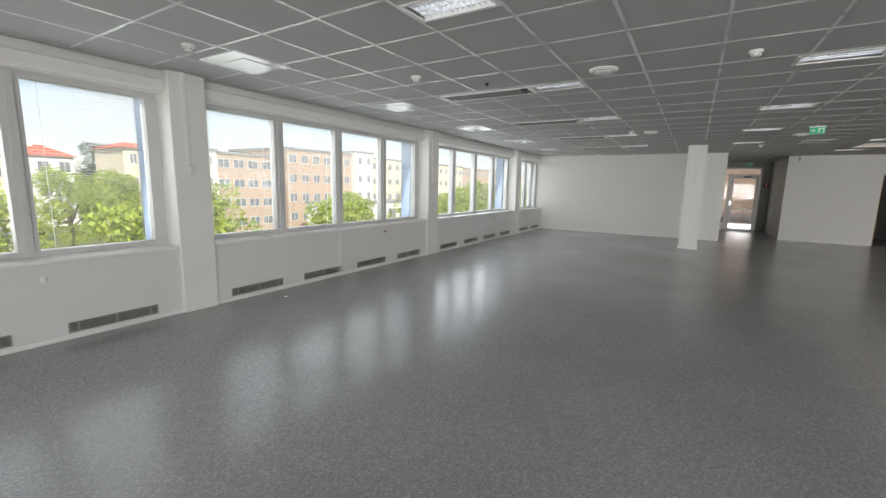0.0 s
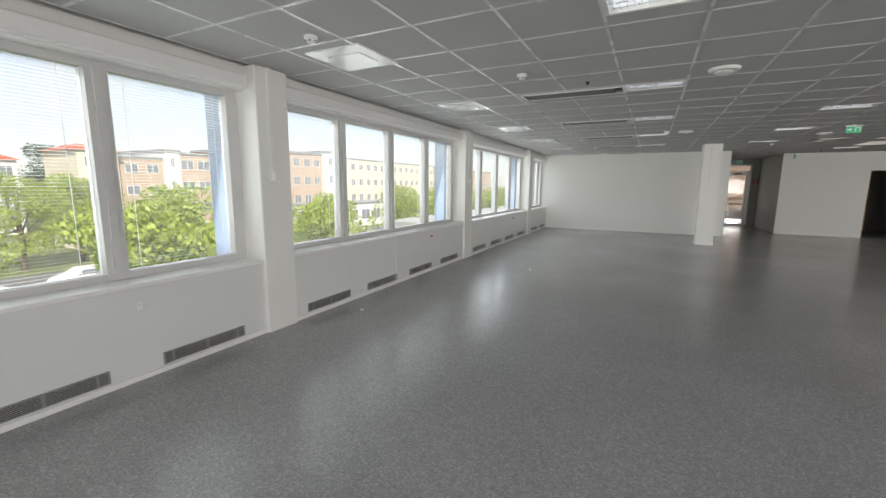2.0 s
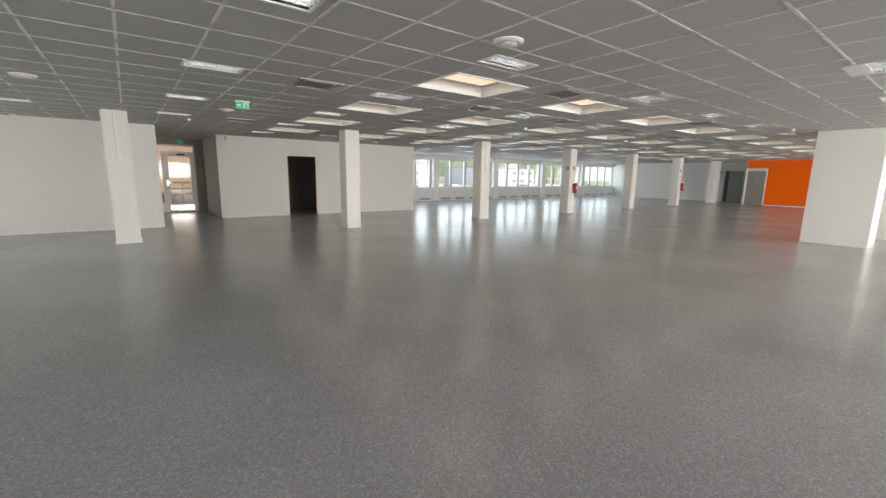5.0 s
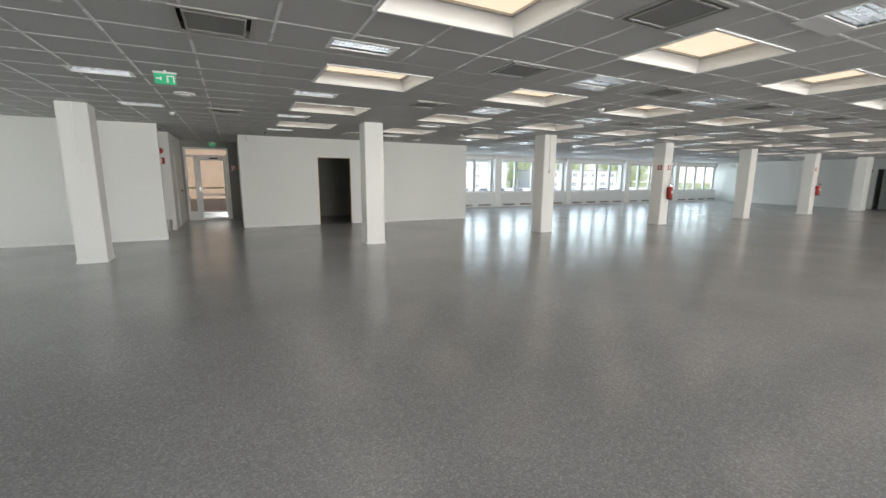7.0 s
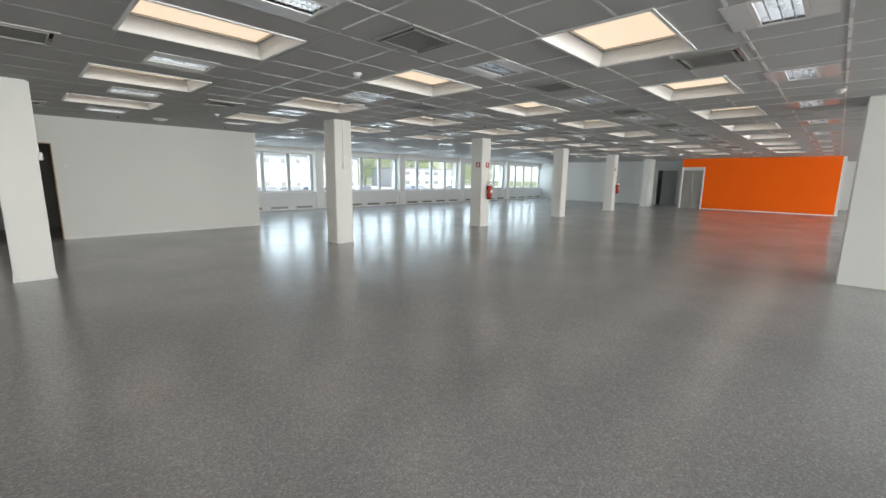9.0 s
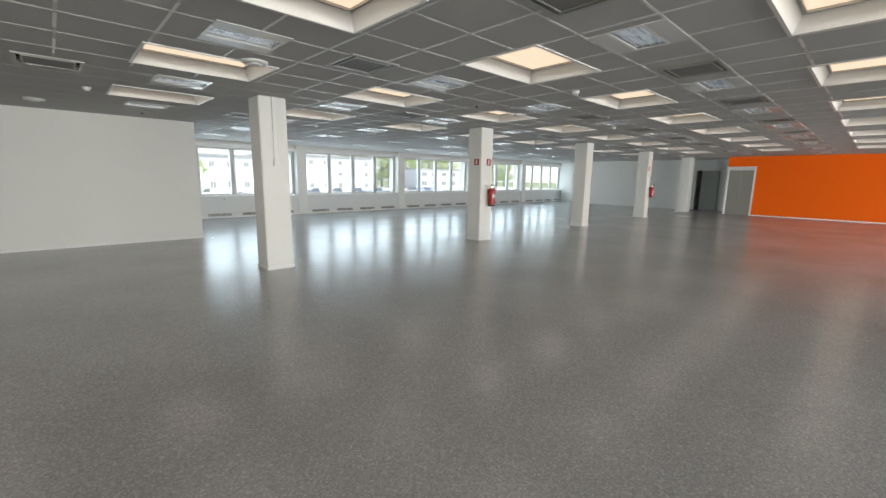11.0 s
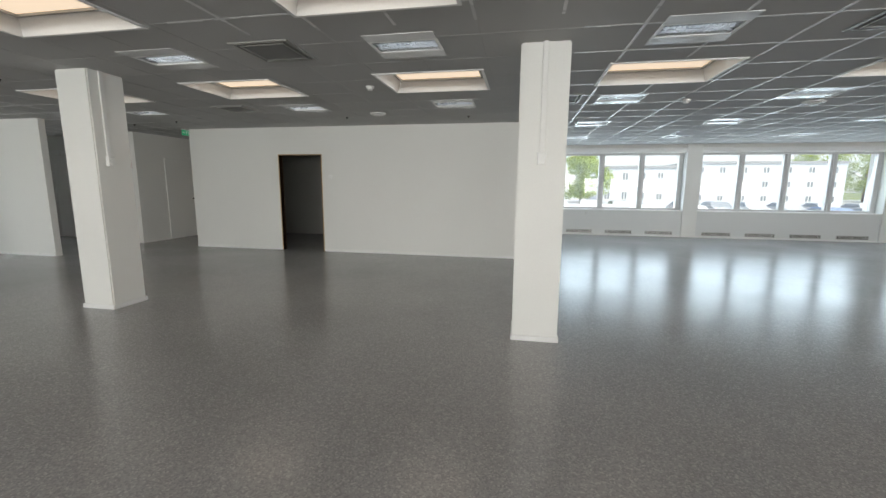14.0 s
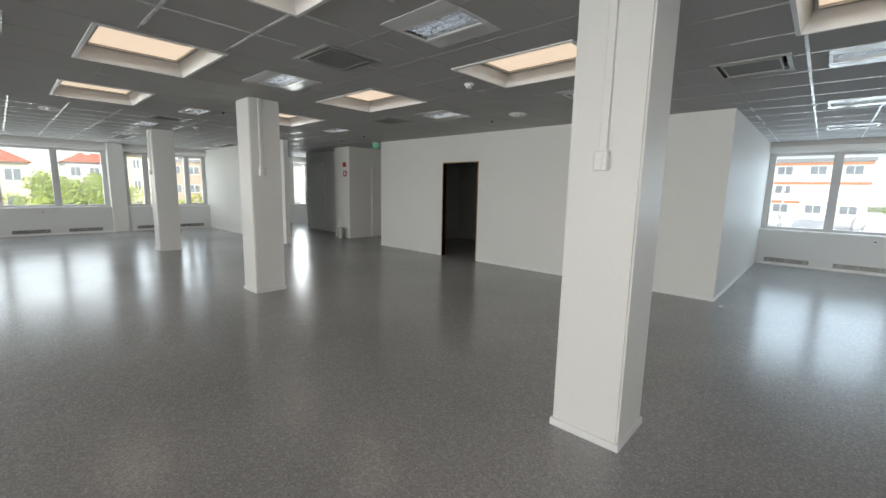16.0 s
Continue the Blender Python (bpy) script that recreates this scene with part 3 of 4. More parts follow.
def square_vent():
    s = holder("ceiling_vent", (0, 0, 0), "square ceiling vent with a grey mesh panel in a white frame", "vent", "ceiling vents")
    v, f = VENT, 0.022

    def ring(o, i, z0, z1):
        return boxes((o, i, o, v - o, z0, z1), (v - i, v - o, o, v - o, z0, z1), (i, v - i, o, i, z0, z1), (i, v - i, v - i, v - o, z0, z1))

    part("frame", ring(-f, 0.012, -0.012, 0.005), M_GRILLE, s, "pale metal outer frame")
    part("shade_backing", boxes((-0.01, v + 0.01, -0.01, v + 0.01, 0.06, 0.07)), M_DARK, s)
    part("inner_frame", ring(0.045, 0.06, -0.014, 0.02), M_GRILLE, s, "pale metal inner frame")
    part("mesh_panel", boxes((0.06, v - 0.06, 0.06, v - 0.06, -0.008, 0.006)), M_VENT, s)
    return s


def slot_vent():
    s = holder("slot_diffuser", (0, 0, 0), "long grey ceiling air diffuser with dark end slots", "vent", "long air diffusers")
    w, d = SLOT_W, SLOT_D
    part("shade_backing", boxes((-0.01, w + 0.01, -0.01, d + 0.01, 0.05, 0.06)), M_DARK, s)
    part("panel", rounded(boxes((0.09, w - 0.09, 0.03, d - 0.03, -0.012, 0.004)), 0.004), M_VENT, s)
    f = 0.02
    part("frame", boxes((-f, 0.008, -f, d + f, -0.01, 0.004), (w - 0.008, w + f, -f, d + f, -0.01, 0.004), (0.008, w - 0.008, -f, 0.008, -0.01, 0.004), (0.008, w - 0.008, d - 0.008, d + f, -0.01, 0.004)), M_TRIM, s)
    return s


def prism_panel():
    s = holder("flush_ceiling_lamp", (0, 0, 0), "flush glossy prismatic light panel, switched off", "ceiling lamp", "flush light panels")
    p = PRISM
    part("cover", rounded(boxes((0, p, 0, p, -0.012, 0.02)), 0.006), M_PRISM, s)
    part("lens", boxes((0.12, p - 0.12, 0.16, p - 0.16, -0.018, -0.012)), M_PRISM, s)
    return s


place_all(skylight(), SKYLIGHTS)
skylight_lamps()
place_all(lamp(False, True), [l for l in LAMPS if l[0] < 4.5])
place_all(lamp(True, True), [l for l in LAMPS if l[0] > 4.5 and (l[0] < 7 or l[1] < 5.5)])
place_all(lamp(True, False), [l for l in LAMPS if l[0] > 7 and l[1] > 5.5])
place_all(square_vent(), VENTS)
place_all(slot_vent(), SLOTS)
place_all(prism_panel(), PRISMS)


def smoke_detector():
    s = holder("smoke_detector", (0, 0, 0), "small round white smoke detector on the ceiling", "smoke detector", "smoke detectors")
    part("base", turned([(0.052, 0), (0.052, -0.018), (0.048, -0.02)]), M_WHITE, s, smooth=False)
    part("sensor", turned([(0.036, -0.02), (0.040, -0.035), (0.030, -0.048), (0.012, -0.052)]), M_WHITE, s)
    for i in range(6):
        a = i * math.pi / 3
        part("slot", boxes((-0.008, 0.008, -0.003, 0.003, -0.042, -0.034)), M_BLACK, s, at=(0.036 * math.cos(a), 0.036 * math.sin(a), 0))
    return s


def round_valve():
    s = holder("air_valve", (0, 0, 0), "round white ceiling air valve with concentric rings", "vent", "round air valves")
    part("ring", turned([(0.135, 0), (0.135, -0.012), (0.115, -0.026), (0.085, -0.018)]), M_WHITE, s)
    part("disc", turned([(0.02, -0.016), (0.07, -0.022), (0.075, -0.034), (0.055, -0.042)]), M_WHITE, s)
    return s


def dot():
    return tagged(part("sprinkler", turned([(0.022, 0), (0.022, -0.006), (0.01, -0.02), (0.014, -0.03)], 12), M_BLACK), "tiny dark ceiling sprinkler head", "sprinkler", "sprinkler heads")


place_all(smoke_detector(), [(0.645, 4.71), (-3.52, 2.345), (-2.36, 4.1), (8.21, 9.13), (8.26, 14.05), (12.8, 5.04), (13.02, 9.23), (17.0, 10.5), (12.4, 15.5), (-0.9, 9.6), (1.6, 13.3)])
place_all(round_valve(), [(-0.55, 4.72), (3.16, 4.86), (-0.55, 9.7), (9.45, 10.95), (14.16, 11.0), (7.7, 15.9), (14.2, 15.9), (2.0, 11.09)])
place_all(dot(), [(-1.8, 4.7), (4.0, 13.0), (7.0, 16.2), (9.2, 16.4), (3.4, 16.2), (13.0, 11.0), (2.2, 16.4)])


def exit_sign(x, y, z, rz):
    s = holder("exit_sign", (0, 0, 0), "green and white emergency exit sign hanging from the ceiling", "exit sign", "exit signs")
    part("bracket", boxes((-0.015, 0.015, -0.015, 0.015, 0.19, 0.22)), M_WHITE, s)
    part("housing", rounded(boxes((-0.17, 0.17, -0.02, 0.02, 0.165, 0.195)), 0.006), M_WHITE, s)
    g = part("plate", rounded(boxes((-0.15, 0.15, -0.006, 0.006, 0, 0.165)), 0.003), M_GREEN, s, "green pictogram plate")
    for yy in (-0.0085, 0.0085):
        bm = boxes((0.02, 0.045, yy - 0.002, yy + 0.002, 0.03, 0.14), (0.045, 0.11, yy - 0.002, yy + 0.002, 0.12, 0.14), (0.11, 0.13, yy - 0.002, yy + 0.002, 0.03, 0.14))
        part("door_symbol", bm, M_WHITE, g, "white door outline")
        part("arrow_symbol", boxes((-0.13, -0.075, yy - 0.002, yy + 0.002, 0.075, 0.095), (-0.075, -0.05, yy - 0.002, yy + 0.002, 0.055, 0.115)), M_WHITE, g, "white arrow")
    s.matrix_basis = pose(x, y, z + 0.04, 0, 0, rz) @ Matrix.Scale(0.66, 4)
    return s


exit_sign(1.95, 9.5, H - 0.22, 0)
exit_sign(2.95, 16.9, H - 0.22, 90)
exit_sign(2.04, 2.47, H - 0.22, 90)
exit_sign(2.0, 20.12, H - 0.22, 0)

# ---- wall fittings ----


def vent_grille(length):
    g = holder("wall_grille", (0, 0, 0), "grey slotted air grille low in the white wall panel", "grille", "wall grilles")
    part("shade_backing", boxes((0, length, -0.002, 0, 0, 0.10)), M_DARK, g)
    part("frame", boxes((0, length, -0.010, -0.002, 0, 0.010), (0, length, -0.010, -0.002, 0.09, 0.10), (0, 0.012, -0.010, -0.002, 0.010, 0.09), (length - 0.012, length, -0.010, -0.002, 0.010, 0.09), (length / 2 - 0.01, length / 2 + 0.01, -0.012, -0.002, 0.010, 0.09), (0.07, 0.085, -0.012, -0.002, 0.010, 0.09), (length - 0.085, length - 0.07, -0.012, -0.002, 0.010, 0.09)), M_GRILLE, g)
    for i in range(6):
        part("slat", boxes((0.012, length - 0.012, -0.009, -0.003, 0.016 + 0.0125 * i, 0.022 + 0.0125 * i)), M_GRILLE, g)
    return g


grille = vent_grille(0.76)
first = True
for c in [COLS_W[0] - BAY + PIER] + [c + PIER for c in COLS_W]:
    for i in range(4):
        y = c + 0.2 + 1.14 * i
        if y < YS + 0.2 or y > Y1 - 0.9:
            continue
        if first:
            grille.matrix_basis = pose(XW, y, 0.062, 0, 0, 90)
            first = False
        else:
            copy_thing(grille, pose(XW, y, 0.062, 0, 0, 90))
for c in [14.78 - 4.93 + PIER] + [c + PIER for c in COLS_N]:
    for i in range(4):
        x = c + 0.18 + 1.13 * i
        if 10.4 < x < XE - 0.8:
            copy_thing(grille, pose(x, YN, 0.062, 0, 0, 0))


def knob(x, y, z, rz, m, label):
    k = holder("thermostat_knob", (0, 0, 0), label, "thermostat")
    part("base", rounded(boxes((-0.02, 0.02, -0.012, 0, -0.03, 0.03)), 0.004), M_WHITE, k)
    part("dial", turned([(0.016, -0.012), (0.018, -0.03), (0.012, -0.04)], 14, "y"), m, k)
    k.matrix_basis = pose(x, y, z, 0, 0, rz)


knob(XW, 1.5, 0.60, 90, M_WHITE, "small white radiator thermostat knob on the wall panel")
knob(XW, 6.25, 0.64, 90, M_RED, "small red and white valve knob on the wall panel")
knob(XW, 11.2, 0.64, 90, M_RED, "small red and white valve knob on the wall panel")
knob(12.1, YN, 0.66, 0, M_BLACK, "small dark valve knob on the wall panel")
structure("trim_panel_joint", boxes((XW, XW + 0.004, 0.16, 0.2, 0.05, SILL - 0.05), (XW, XW + 0.004, 5.1, 5.13, 0.05, SILL - 0.05)), M_TRIM, "narrow white cover strip on a panel joint", "trim")


def wall_sign(x, y, z, rz, w=0.15, h=0.15):
    s = holder("fire_sign", (0, 0, 0), "red and white fire extinguisher sign fixed to the wall", "sign", "fire signs")
    part("plate", rounded(boxes((-w / 2, w / 2, -0.006, 0, -h / 2, h / 2)), 0.002), M_RED, s)
    part("symbol", boxes((-0.022, 0.022, -0.009, -0.006, -h * 0.33, h * 0.30), (-0.008, 0.03, -0.009, -0.006, h * 0.31, h * 0.40)), M_WHITE, s, "white extinguisher symbol")
    s.matrix_basis = pose(x, y, z, 0, 0, rz)


def extinguisher(x, y, z, rz):
    e = holder("fire_extinguisher", (0, 0, 0), "red fire extinguisher with black hose hung on a column", "extinguisher", "fire extinguishers")
    part("cylinder", turned([(0.055, 0.03), (0.075, 0.045), (0.078, 0.06), (0.078, 0.36), (0.07, 0.395), (0.045, 0.42), (0.02, 0.43)], 24), M_RED, e, smooth=True)
    part("foot", turned([(0.075, 0), (0.08, 0.01), (0.08, 0.035), (0.07, 0.04)], 24), M_BLACK, e, "black plastic foot")
    part("valve", turned([(0.02, 0.43), (0.02, 0.46), (0.026, 0.462), (0.026, 0.48)], 12), M_CHROME, e)
    part("handle", boxes((-0.012, 0.012, -0.10, 0.02, 0.475, 0.487), (-0.012, 0.012, -0.11, 0.0, 0.505, 0.517), (-0.012, 0.012, 0.0, 0.02, 0.487, 0.517)), M_BLACK, e)
    part("label_patch", rounded(boxes((-0.042, 0.042, -0.0815, -0.066, 0.2, 0.28)), 0.003), M_WHITE, e, "white printed label")
    cu = bpy.data.curves.new("hose", "CURVE")
    cu.dimensions, cu.bevel_depth, cu.bevel_resolution = "3D", 0.011, 3
    sp = cu.splines.new("BEZIER")
    pts = ((0.02, 0, 0.46), (0.095, -0.01, 0.40), (0.098, -0.01, 0.22), (0.085, -0.02, 0.08))
    sp.bezier_points.add(len(pts) - 1)
    for p, co in zip(sp.bezier_points, pts):
        p.co = co
        p.handle_left_type = p.handle_right_type = "AUTO"
    me = bpy.data.meshes.new_from_object(new("hose_curve", cu))
    bpy.data.objects.remove(bpy.data.objects["hose_curve"])
    me.materials.clear()
    me.materials.append(M_BLACK)
    h = new("hose", me)
    h.parent = e
    part("bracket", boxes((-0.03, 0.03, 0.07, 0.10, 0.30, 0.40)), M_BLACK, e)
    e.matrix_basis = pose(x, y, z, 0, 0, rz)


extinguisher(COLX[3] + 0.30, CY - 0.10, 0.84, 0)
wall_sign(COLX[3], CY + 0.14, 1.88, -90)
wall_sign(COLX[3] + 0.27, CY, 1.88, 0)
extinguisher(COLX[5] + 0.36, CY - 0.10, 0.84, 0)
wall_sign(COLX[5] + 0.15, CY, 1.98, 0)
knob(COLX[5] + 0.36, CY, 1.62, 0, M_BLACK, "small black alarm button on the column")
wall_sign(0.84, 17.4, 1.9, 0, 0.17, 0.17)
wall_sign(2.6, 20.2, 1.78, 0, 0.16, 0.16)
bell = holder("alarm_bell", (0.84, 17.4, 2.16), "round dark red fire alarm bell on the wall", "alarm")
part("dome", turned([(0.075, -0.01), (0.078, -0.03), (0.05, -0.055), (0.02, -0.06)], 20, "y"), M_RED, bell)
part("mount", turned([(0.05, 0), (0.05, -0.01)], 16, "y"), M_BLACK, bell)
wall_sign(33.28, 13.45, 2.0, -90, 0.2, 0.2)
bucket = holder("waste_bin", (0.86, 17.22, 0), "small grey metal waste bin standing by the wall", "bin")
part("body", turned([(0.085, 0), (0.095, 0.005), (0.115, 0.30), (0.12, 0.305), (0.108, 0.30), (0.09, 0.02)], 20), M_GRILLE, bucket)
part("switch_plate", rounded(boxes((-0.04, 0.04, -0.012, 0, -0.04, 0.04)), 0.004), M_WHITE, tagged(holder("light_switch", (6.13, YD, 1.62), "small white light switch on the wall", "switch"), "small white light switch on the wall", "switch"))
for x, y, r in ((1.75, 2.6, 20), (-4.2, 3.75, 70), (-3.0, 7.2, 10), (10.4, 17.0, 40)):
    tagged(part("paper_scrap", rounded(boxes((-0.022, 0.022, -0.008, 0.008, 0, 0.012)), 0.003), M_WHITE, None), "tiny white scrap lying on the floor", "litter").matrix_basis = pose(x, y, 0.0, 0, 0, r)

# doors
d = holder("door_1", (DX0, YD, 0), "open doorway into a dark room with raw wooden edges", "doorway", kind="structure")
part("door_frame", boxes((-0.018, 0.0, -0.008, 0.13, 0, DH + 0.018), (DX1 - DX0, DX1 - DX0 + 0.018, -0.008, 0.13, 0, DH + 0.018), (0, DX1 - DX0, -0.008, 0.13, DH, DH + 0.018)), M_WOOD, d, "raw pine door lining")

g = holder("door_2", (1.12, 20.2, 0), "white framed glazed entrance door with a side light, closed", "door", kind="structure")
GW, GH = 1.32, 2.45
part("door_frame", boxes((0, 0.06, -0.03, 0.06, 0, GH), (GW - 0.06, GW, -0.03, 0.06, 0, GH), (0.06, GW - 0.06, -0.03, 0.06, GH - 0.06, GH), (0.06, GW - 0.06, -0.03, 0.06, 2.14, 2.2), (0.27, 0.34, -0.03, 0.06, 0, 2.14), (0.06, 0.27, -0.03, 0.06, 0, 0.3)), M_TRIM, g)
leaf = part("door_leaf", boxes((0.35, 0.46, -0.02, 0.03, 0.01, 2.13), (GW - 0.17, GW - 0.07, -0.02, 0.03, 0.01, 2.13), (0.46, GW - 0.17, -0.02, 0.03, 0.01, 0.30), (0.46, GW - 0.17, -0.02, 0.03, 0.84, 0.90), (0.46, GW - 0.17, -0.02, 0.03, 2.03, 2.13)), M_TRIM, g)
part("kick_plate", rounded(boxes((0.42, GW - 0.14, -0.026, -0.02, 0.07, 0.27)), 0.003), M_CHROME, leaf, "steel kick plate")
for a, b, c2, d2 in ((0.46, GW - 0.17, 0.30, 0.84), (0.46, GW - 0.17, 0.90, 2.03), (0.06, 0.27, 0.3, 2.14), (0.06, GW - 0.06, 2.2, GH - 0.06)):
    q = part("pane", boxes((a, b, 0.0, 0.006, c2, d2)), M_GLASS, g)
    q.visible_shadow = False
part("door_handle", boxes((0.38, 0.42, -0.05, -0.02, 0.98, 1.16), (0.38, 0.5, -0.075, -0.06, 1.07, 1.09), (0.39, 0.41, -0.06, -0.05, 1.07, 1.09)), M_CHROME, leaf, "steel lever handle")
part("door_closer", rounded(boxes((0.75, 1.0, -0.08, -0.02, 2.06, 2.12)), 0.006), M_BLACK, leaf, "dark door closer")
structure("landing_floor", boxes((0.4, 10.0, 20.35, 24.2, -0.3, -0.005)), M_FLOOR, "dark floor of the landing behind the door", "floor")
structure("landing_wall", boxes((-0.5, 10.0, 24.2, 24.4, -6, 5)), M_BROWN, "reddish brown brick wall beyond the glazed door", "wall")
structure("landing_rail", rounded(boxes((0.6, 4.0, 23.0, 23.06, 1.0, 1.06), (0.6, 4.0, 23.0, 23.06, 0.55, 0.59), (0.6, 0.66, 23.0, 23.06, 0, 1.0), (2.2, 2.26, 23.0, 23.06, 0, 1.0), (3.9, 3.96, 23.0, 23.06, 0, 1.0)), 0.008), M_WOOD, "wooden rail on the landing", "railing")

wd = holder("door_3", (-2.15, 17.95, 0), "closed plain white door with a white closer box above", "door", kind="structure")
part("door_frame", boxes((-0.06, 0, -0.02, 0, 0, 2.16), (0.95, 1.01, -0.02, 0, 0, 2.16), (0, 0.95, -0.02, 0, 2.10, 2.16)), M_TRIM, wd)
part("door_leaf", rounded(boxes((0.004, 0.946, -0.016, 0, 0.02, 2.095)), 0.004), M_TRIM, wd)
part("door_handle", boxes((0.86, 0.9, -0.03, -0.016, 0.98, 1.14), (0.78, 0.9, -0.06, -0.045, 1.05, 1.07), (0.87, 0.89, -0.045, -0.03, 1.05, 1.07)), M_CHROME, wd, "steel lever handle")
part("closer_box", rounded(boxes((-0.02, 0.9, -0.09, 0, 2.18, 2.30)), 0.01), M_TRIM, wd, "white box above the door")
sd = holder("door_4", (1.052, 18.2, 0), "closed pale flush door in the recess side wall", "door", kind="structure")
part("door_leaf", rounded(boxes((0, 0.02, 0, 0.92, 0.01, 2.1)), 0.004), M_WALL, sd)
part("door_handle", turned([(0.022, 0), (0.022, 0.03), (0.028, 0.035), (0.028, 0.055)], 14, "x"), M_BLACK, sd, "dark round knob", at=(0.02, 0.84, 1.05))

lf = holder("door_5", (XO, 10.15, 0), "grey steel lift door in a white frame", "door", kind="structure")
part("door_frame", boxes((-0.03, 0.15, 0.0, 0.07, 0, 2.12), (-0.03, 0.15, 1.03, 1.10, 0, 2.12), (-0.03, 0.15, 0.07, 1.03, 2.05, 2.12)), M_TRIM, lf)
part("lintel", rounded(boxes((-0.04, 0.15, 0.0, 1.10, 2.14, 2.22)), 0.006), M_TRIM, lf, "white panel above the lift door")
part("door_leaf", boxes((0.06, 0.09, 0.07, 0.55, 0.01, 2.05), (0.06, 0.09, 0.555, 1.03, 0.01, 2.05)), M_LIFT, lf)
od = holder("door_6", (33.2, 12.05, 0), "grey door standing open in the white wall", "door", kind="structure")
part("door_leaf", rounded(boxes((-0.02, 0.02, 0.0, 0.82, 0.01, 2.08)), 0.004), M_GREYDOOR, od)
part("door_handle", boxes((-0.07, -0.055, 0.66, 0.78, 1.04, 1.06), (-0.055, -0.02, 0.76, 0.78, 1.04, 1.06)), M_CHROME, od)
dome = holder("camera_dome", (29.6, 14.6, H), "small dark security dome on the ceiling", "security camera")
part("ring", turned([(0.07, 0), (0.07, -0.03), (0.06, -0.035)], 18), M_WHITE, dome)
part("bubble", turned([(0.055, -0.035), (0.05, -0.065), (0.03, -0.085), (0.01, -0.09)], 18), M_BLACK, dome, smooth=True)

# ---- outside ----
GZ = -6.0
structure("ground", boxes((-900, 900, -900, 900, GZ - 1, GZ)), M_GRASS, "dry grass ground reaching the horizon", "ground")
structure("road", boxes((-46, -30, -120, 300, GZ, GZ + 0.02)), M_ASPHALT, "grey asphalt street", "road")
structure("pavement", boxes((-30, -26.5, -120, 300, GZ, GZ + 0.14)), M_WHITEF, "pale kerbed pavement along the street", "pavement")
DECK = -1.3
structure("parking_ground", boxes((-20, 130, 27, 125, GZ, DECK)), mat("pale_asphalt", (0.45, 0.45, 0.44), 0.9, var=0.15, scale=0.1, fine=5), "pale asphalt car park", "pavement")


def house(name, x, y, rz, length, depth, height, wall, storeys, cols, label, roof=None, roof_h=2.0, base=GZ, wfrac=0.55, band=None):
    """A block whose front runs along local +x at y = 0, looking to local -y."""
    h = holder(name, (0, 0, 0), label, "building")
    part("wall", boxes((0, length, 0, depth, 0, height)), wall, h)
    if roof:
        bm = bmesh.new()
        o = 0.4
        v = [bm.verts.new(p) for p in ((-o, -o, height), (length + o, -o, height), (length + o, depth + o, height), (-o, depth + o, height), (depth * 0.25, depth / 2, height + roof_h), (length - depth * 0.25, depth / 2, height + roof_h))]
        for q in ((0, 1, 5, 4), (1, 2, 5), (2, 3, 4, 5), (3, 0, 4), (0, 3, 2, 1)):
            bm.faces.new([v[i] for i in q])
        r = part("roof", bm, roof, h)
        part("chimney", boxes((length * 0.4, length * 0.4 + 0.8, depth * 0.4, depth * 0.4 + 0.7, height, height + roof_h + 0.9)), M_WHITEF, r)
    else:
        part("roof", boxes((-0.15, length + 0.15, -0.15, depth + 0.15, height, height + 0.35)), M_ROOFG, h)
    sh = height / storeys
    pw = length / cols
    proto = {}
    for s in range(storeys):
        if band:
            part("band", boxes((0, length, -0.06, 0, s * sh + sh * 0.82, s * sh + sh * 0.95)), band, h)
        for c in range(cols):
            w = pw * wfrac
            x0, z0 = pw * c + (pw - w) / 2, s * sh + sh * 0.32
            if not proto:
                a = part("window", boxes((0, w, -0.05, 0.0, 0, 0.06), (0, w, -0.05, 0.0, sh * 0.45 - 0.06, sh * 0.45), (0, 0.06, -0.05, 0, 0.06, sh * 0.45 - 0.06), (w - 0.06, w, -0.05, 0, 0.06, sh * 0.45 - 0.06), (w / 2 - 0.04, w / 2 + 0.04, -0.05, 0, 0.06, sh * 0.45 - 0.06)), M_WHITEF, h)
                p = part("pane", boxes((0.06, w - 0.06, -0.03, -0.004, 0.06, sh * 0.45 - 0.06)), M_FARGLASS, a)
                proto = {"a": a.data, "p": p.data}
            else:
                a = new("window", proto["a"])
                a.parent = h
                p = new("pane", proto["p"])
                p.parent = a
            a.location = (x0, 0, z0)
    h.matrix_basis = pose(x, y, base, 0, 0, rz)
    return h


# across the street to the west; fronts look east
house("apartment_house", -58, -16, 90, 29, 12, 9.6, M_CREAM, 3, 11, "cream three storey house with a red tiled roof", M_ROOF, 2.2)
house("white_house", -84, 18.5, 90, 7.5, 10, 10.8, M_WHITEF, 3, 3, "white house with a red tiled roof", M_ROOF, 1.8)
house("stair_tower", -57, 22.3, 90, 3.9, 8, 11.2, M_CREAM, 4, 2, "narrow cream block with a red top", M_ROOF, 1.0, wfrac=0.4)
house("office_block", -58, 26.8, 90, 4.8, 14, 10.6, M_TAN, 4, 2, "tan brick office block with paired windows", wfrac=0.6)
house("glazed_stair", -57.5, 31.7, 90, 1.9, 12, 11.6, M_WHITEF, 4, 1, "white stair block between two brick wings", wfrac=0.3)
house("brick_wing", -58, 33.7, 90, 11.5, 14, 11.4, M_TAN, 4, 5, "tan brick office wing with banded windows", wfrac=0.75)
house("tall_brick_wing", -58, 45.6, 90, 15, 16, 13.0, M_TAN, 4, 6, "tall tan brick office wing", wfrac=0.6)
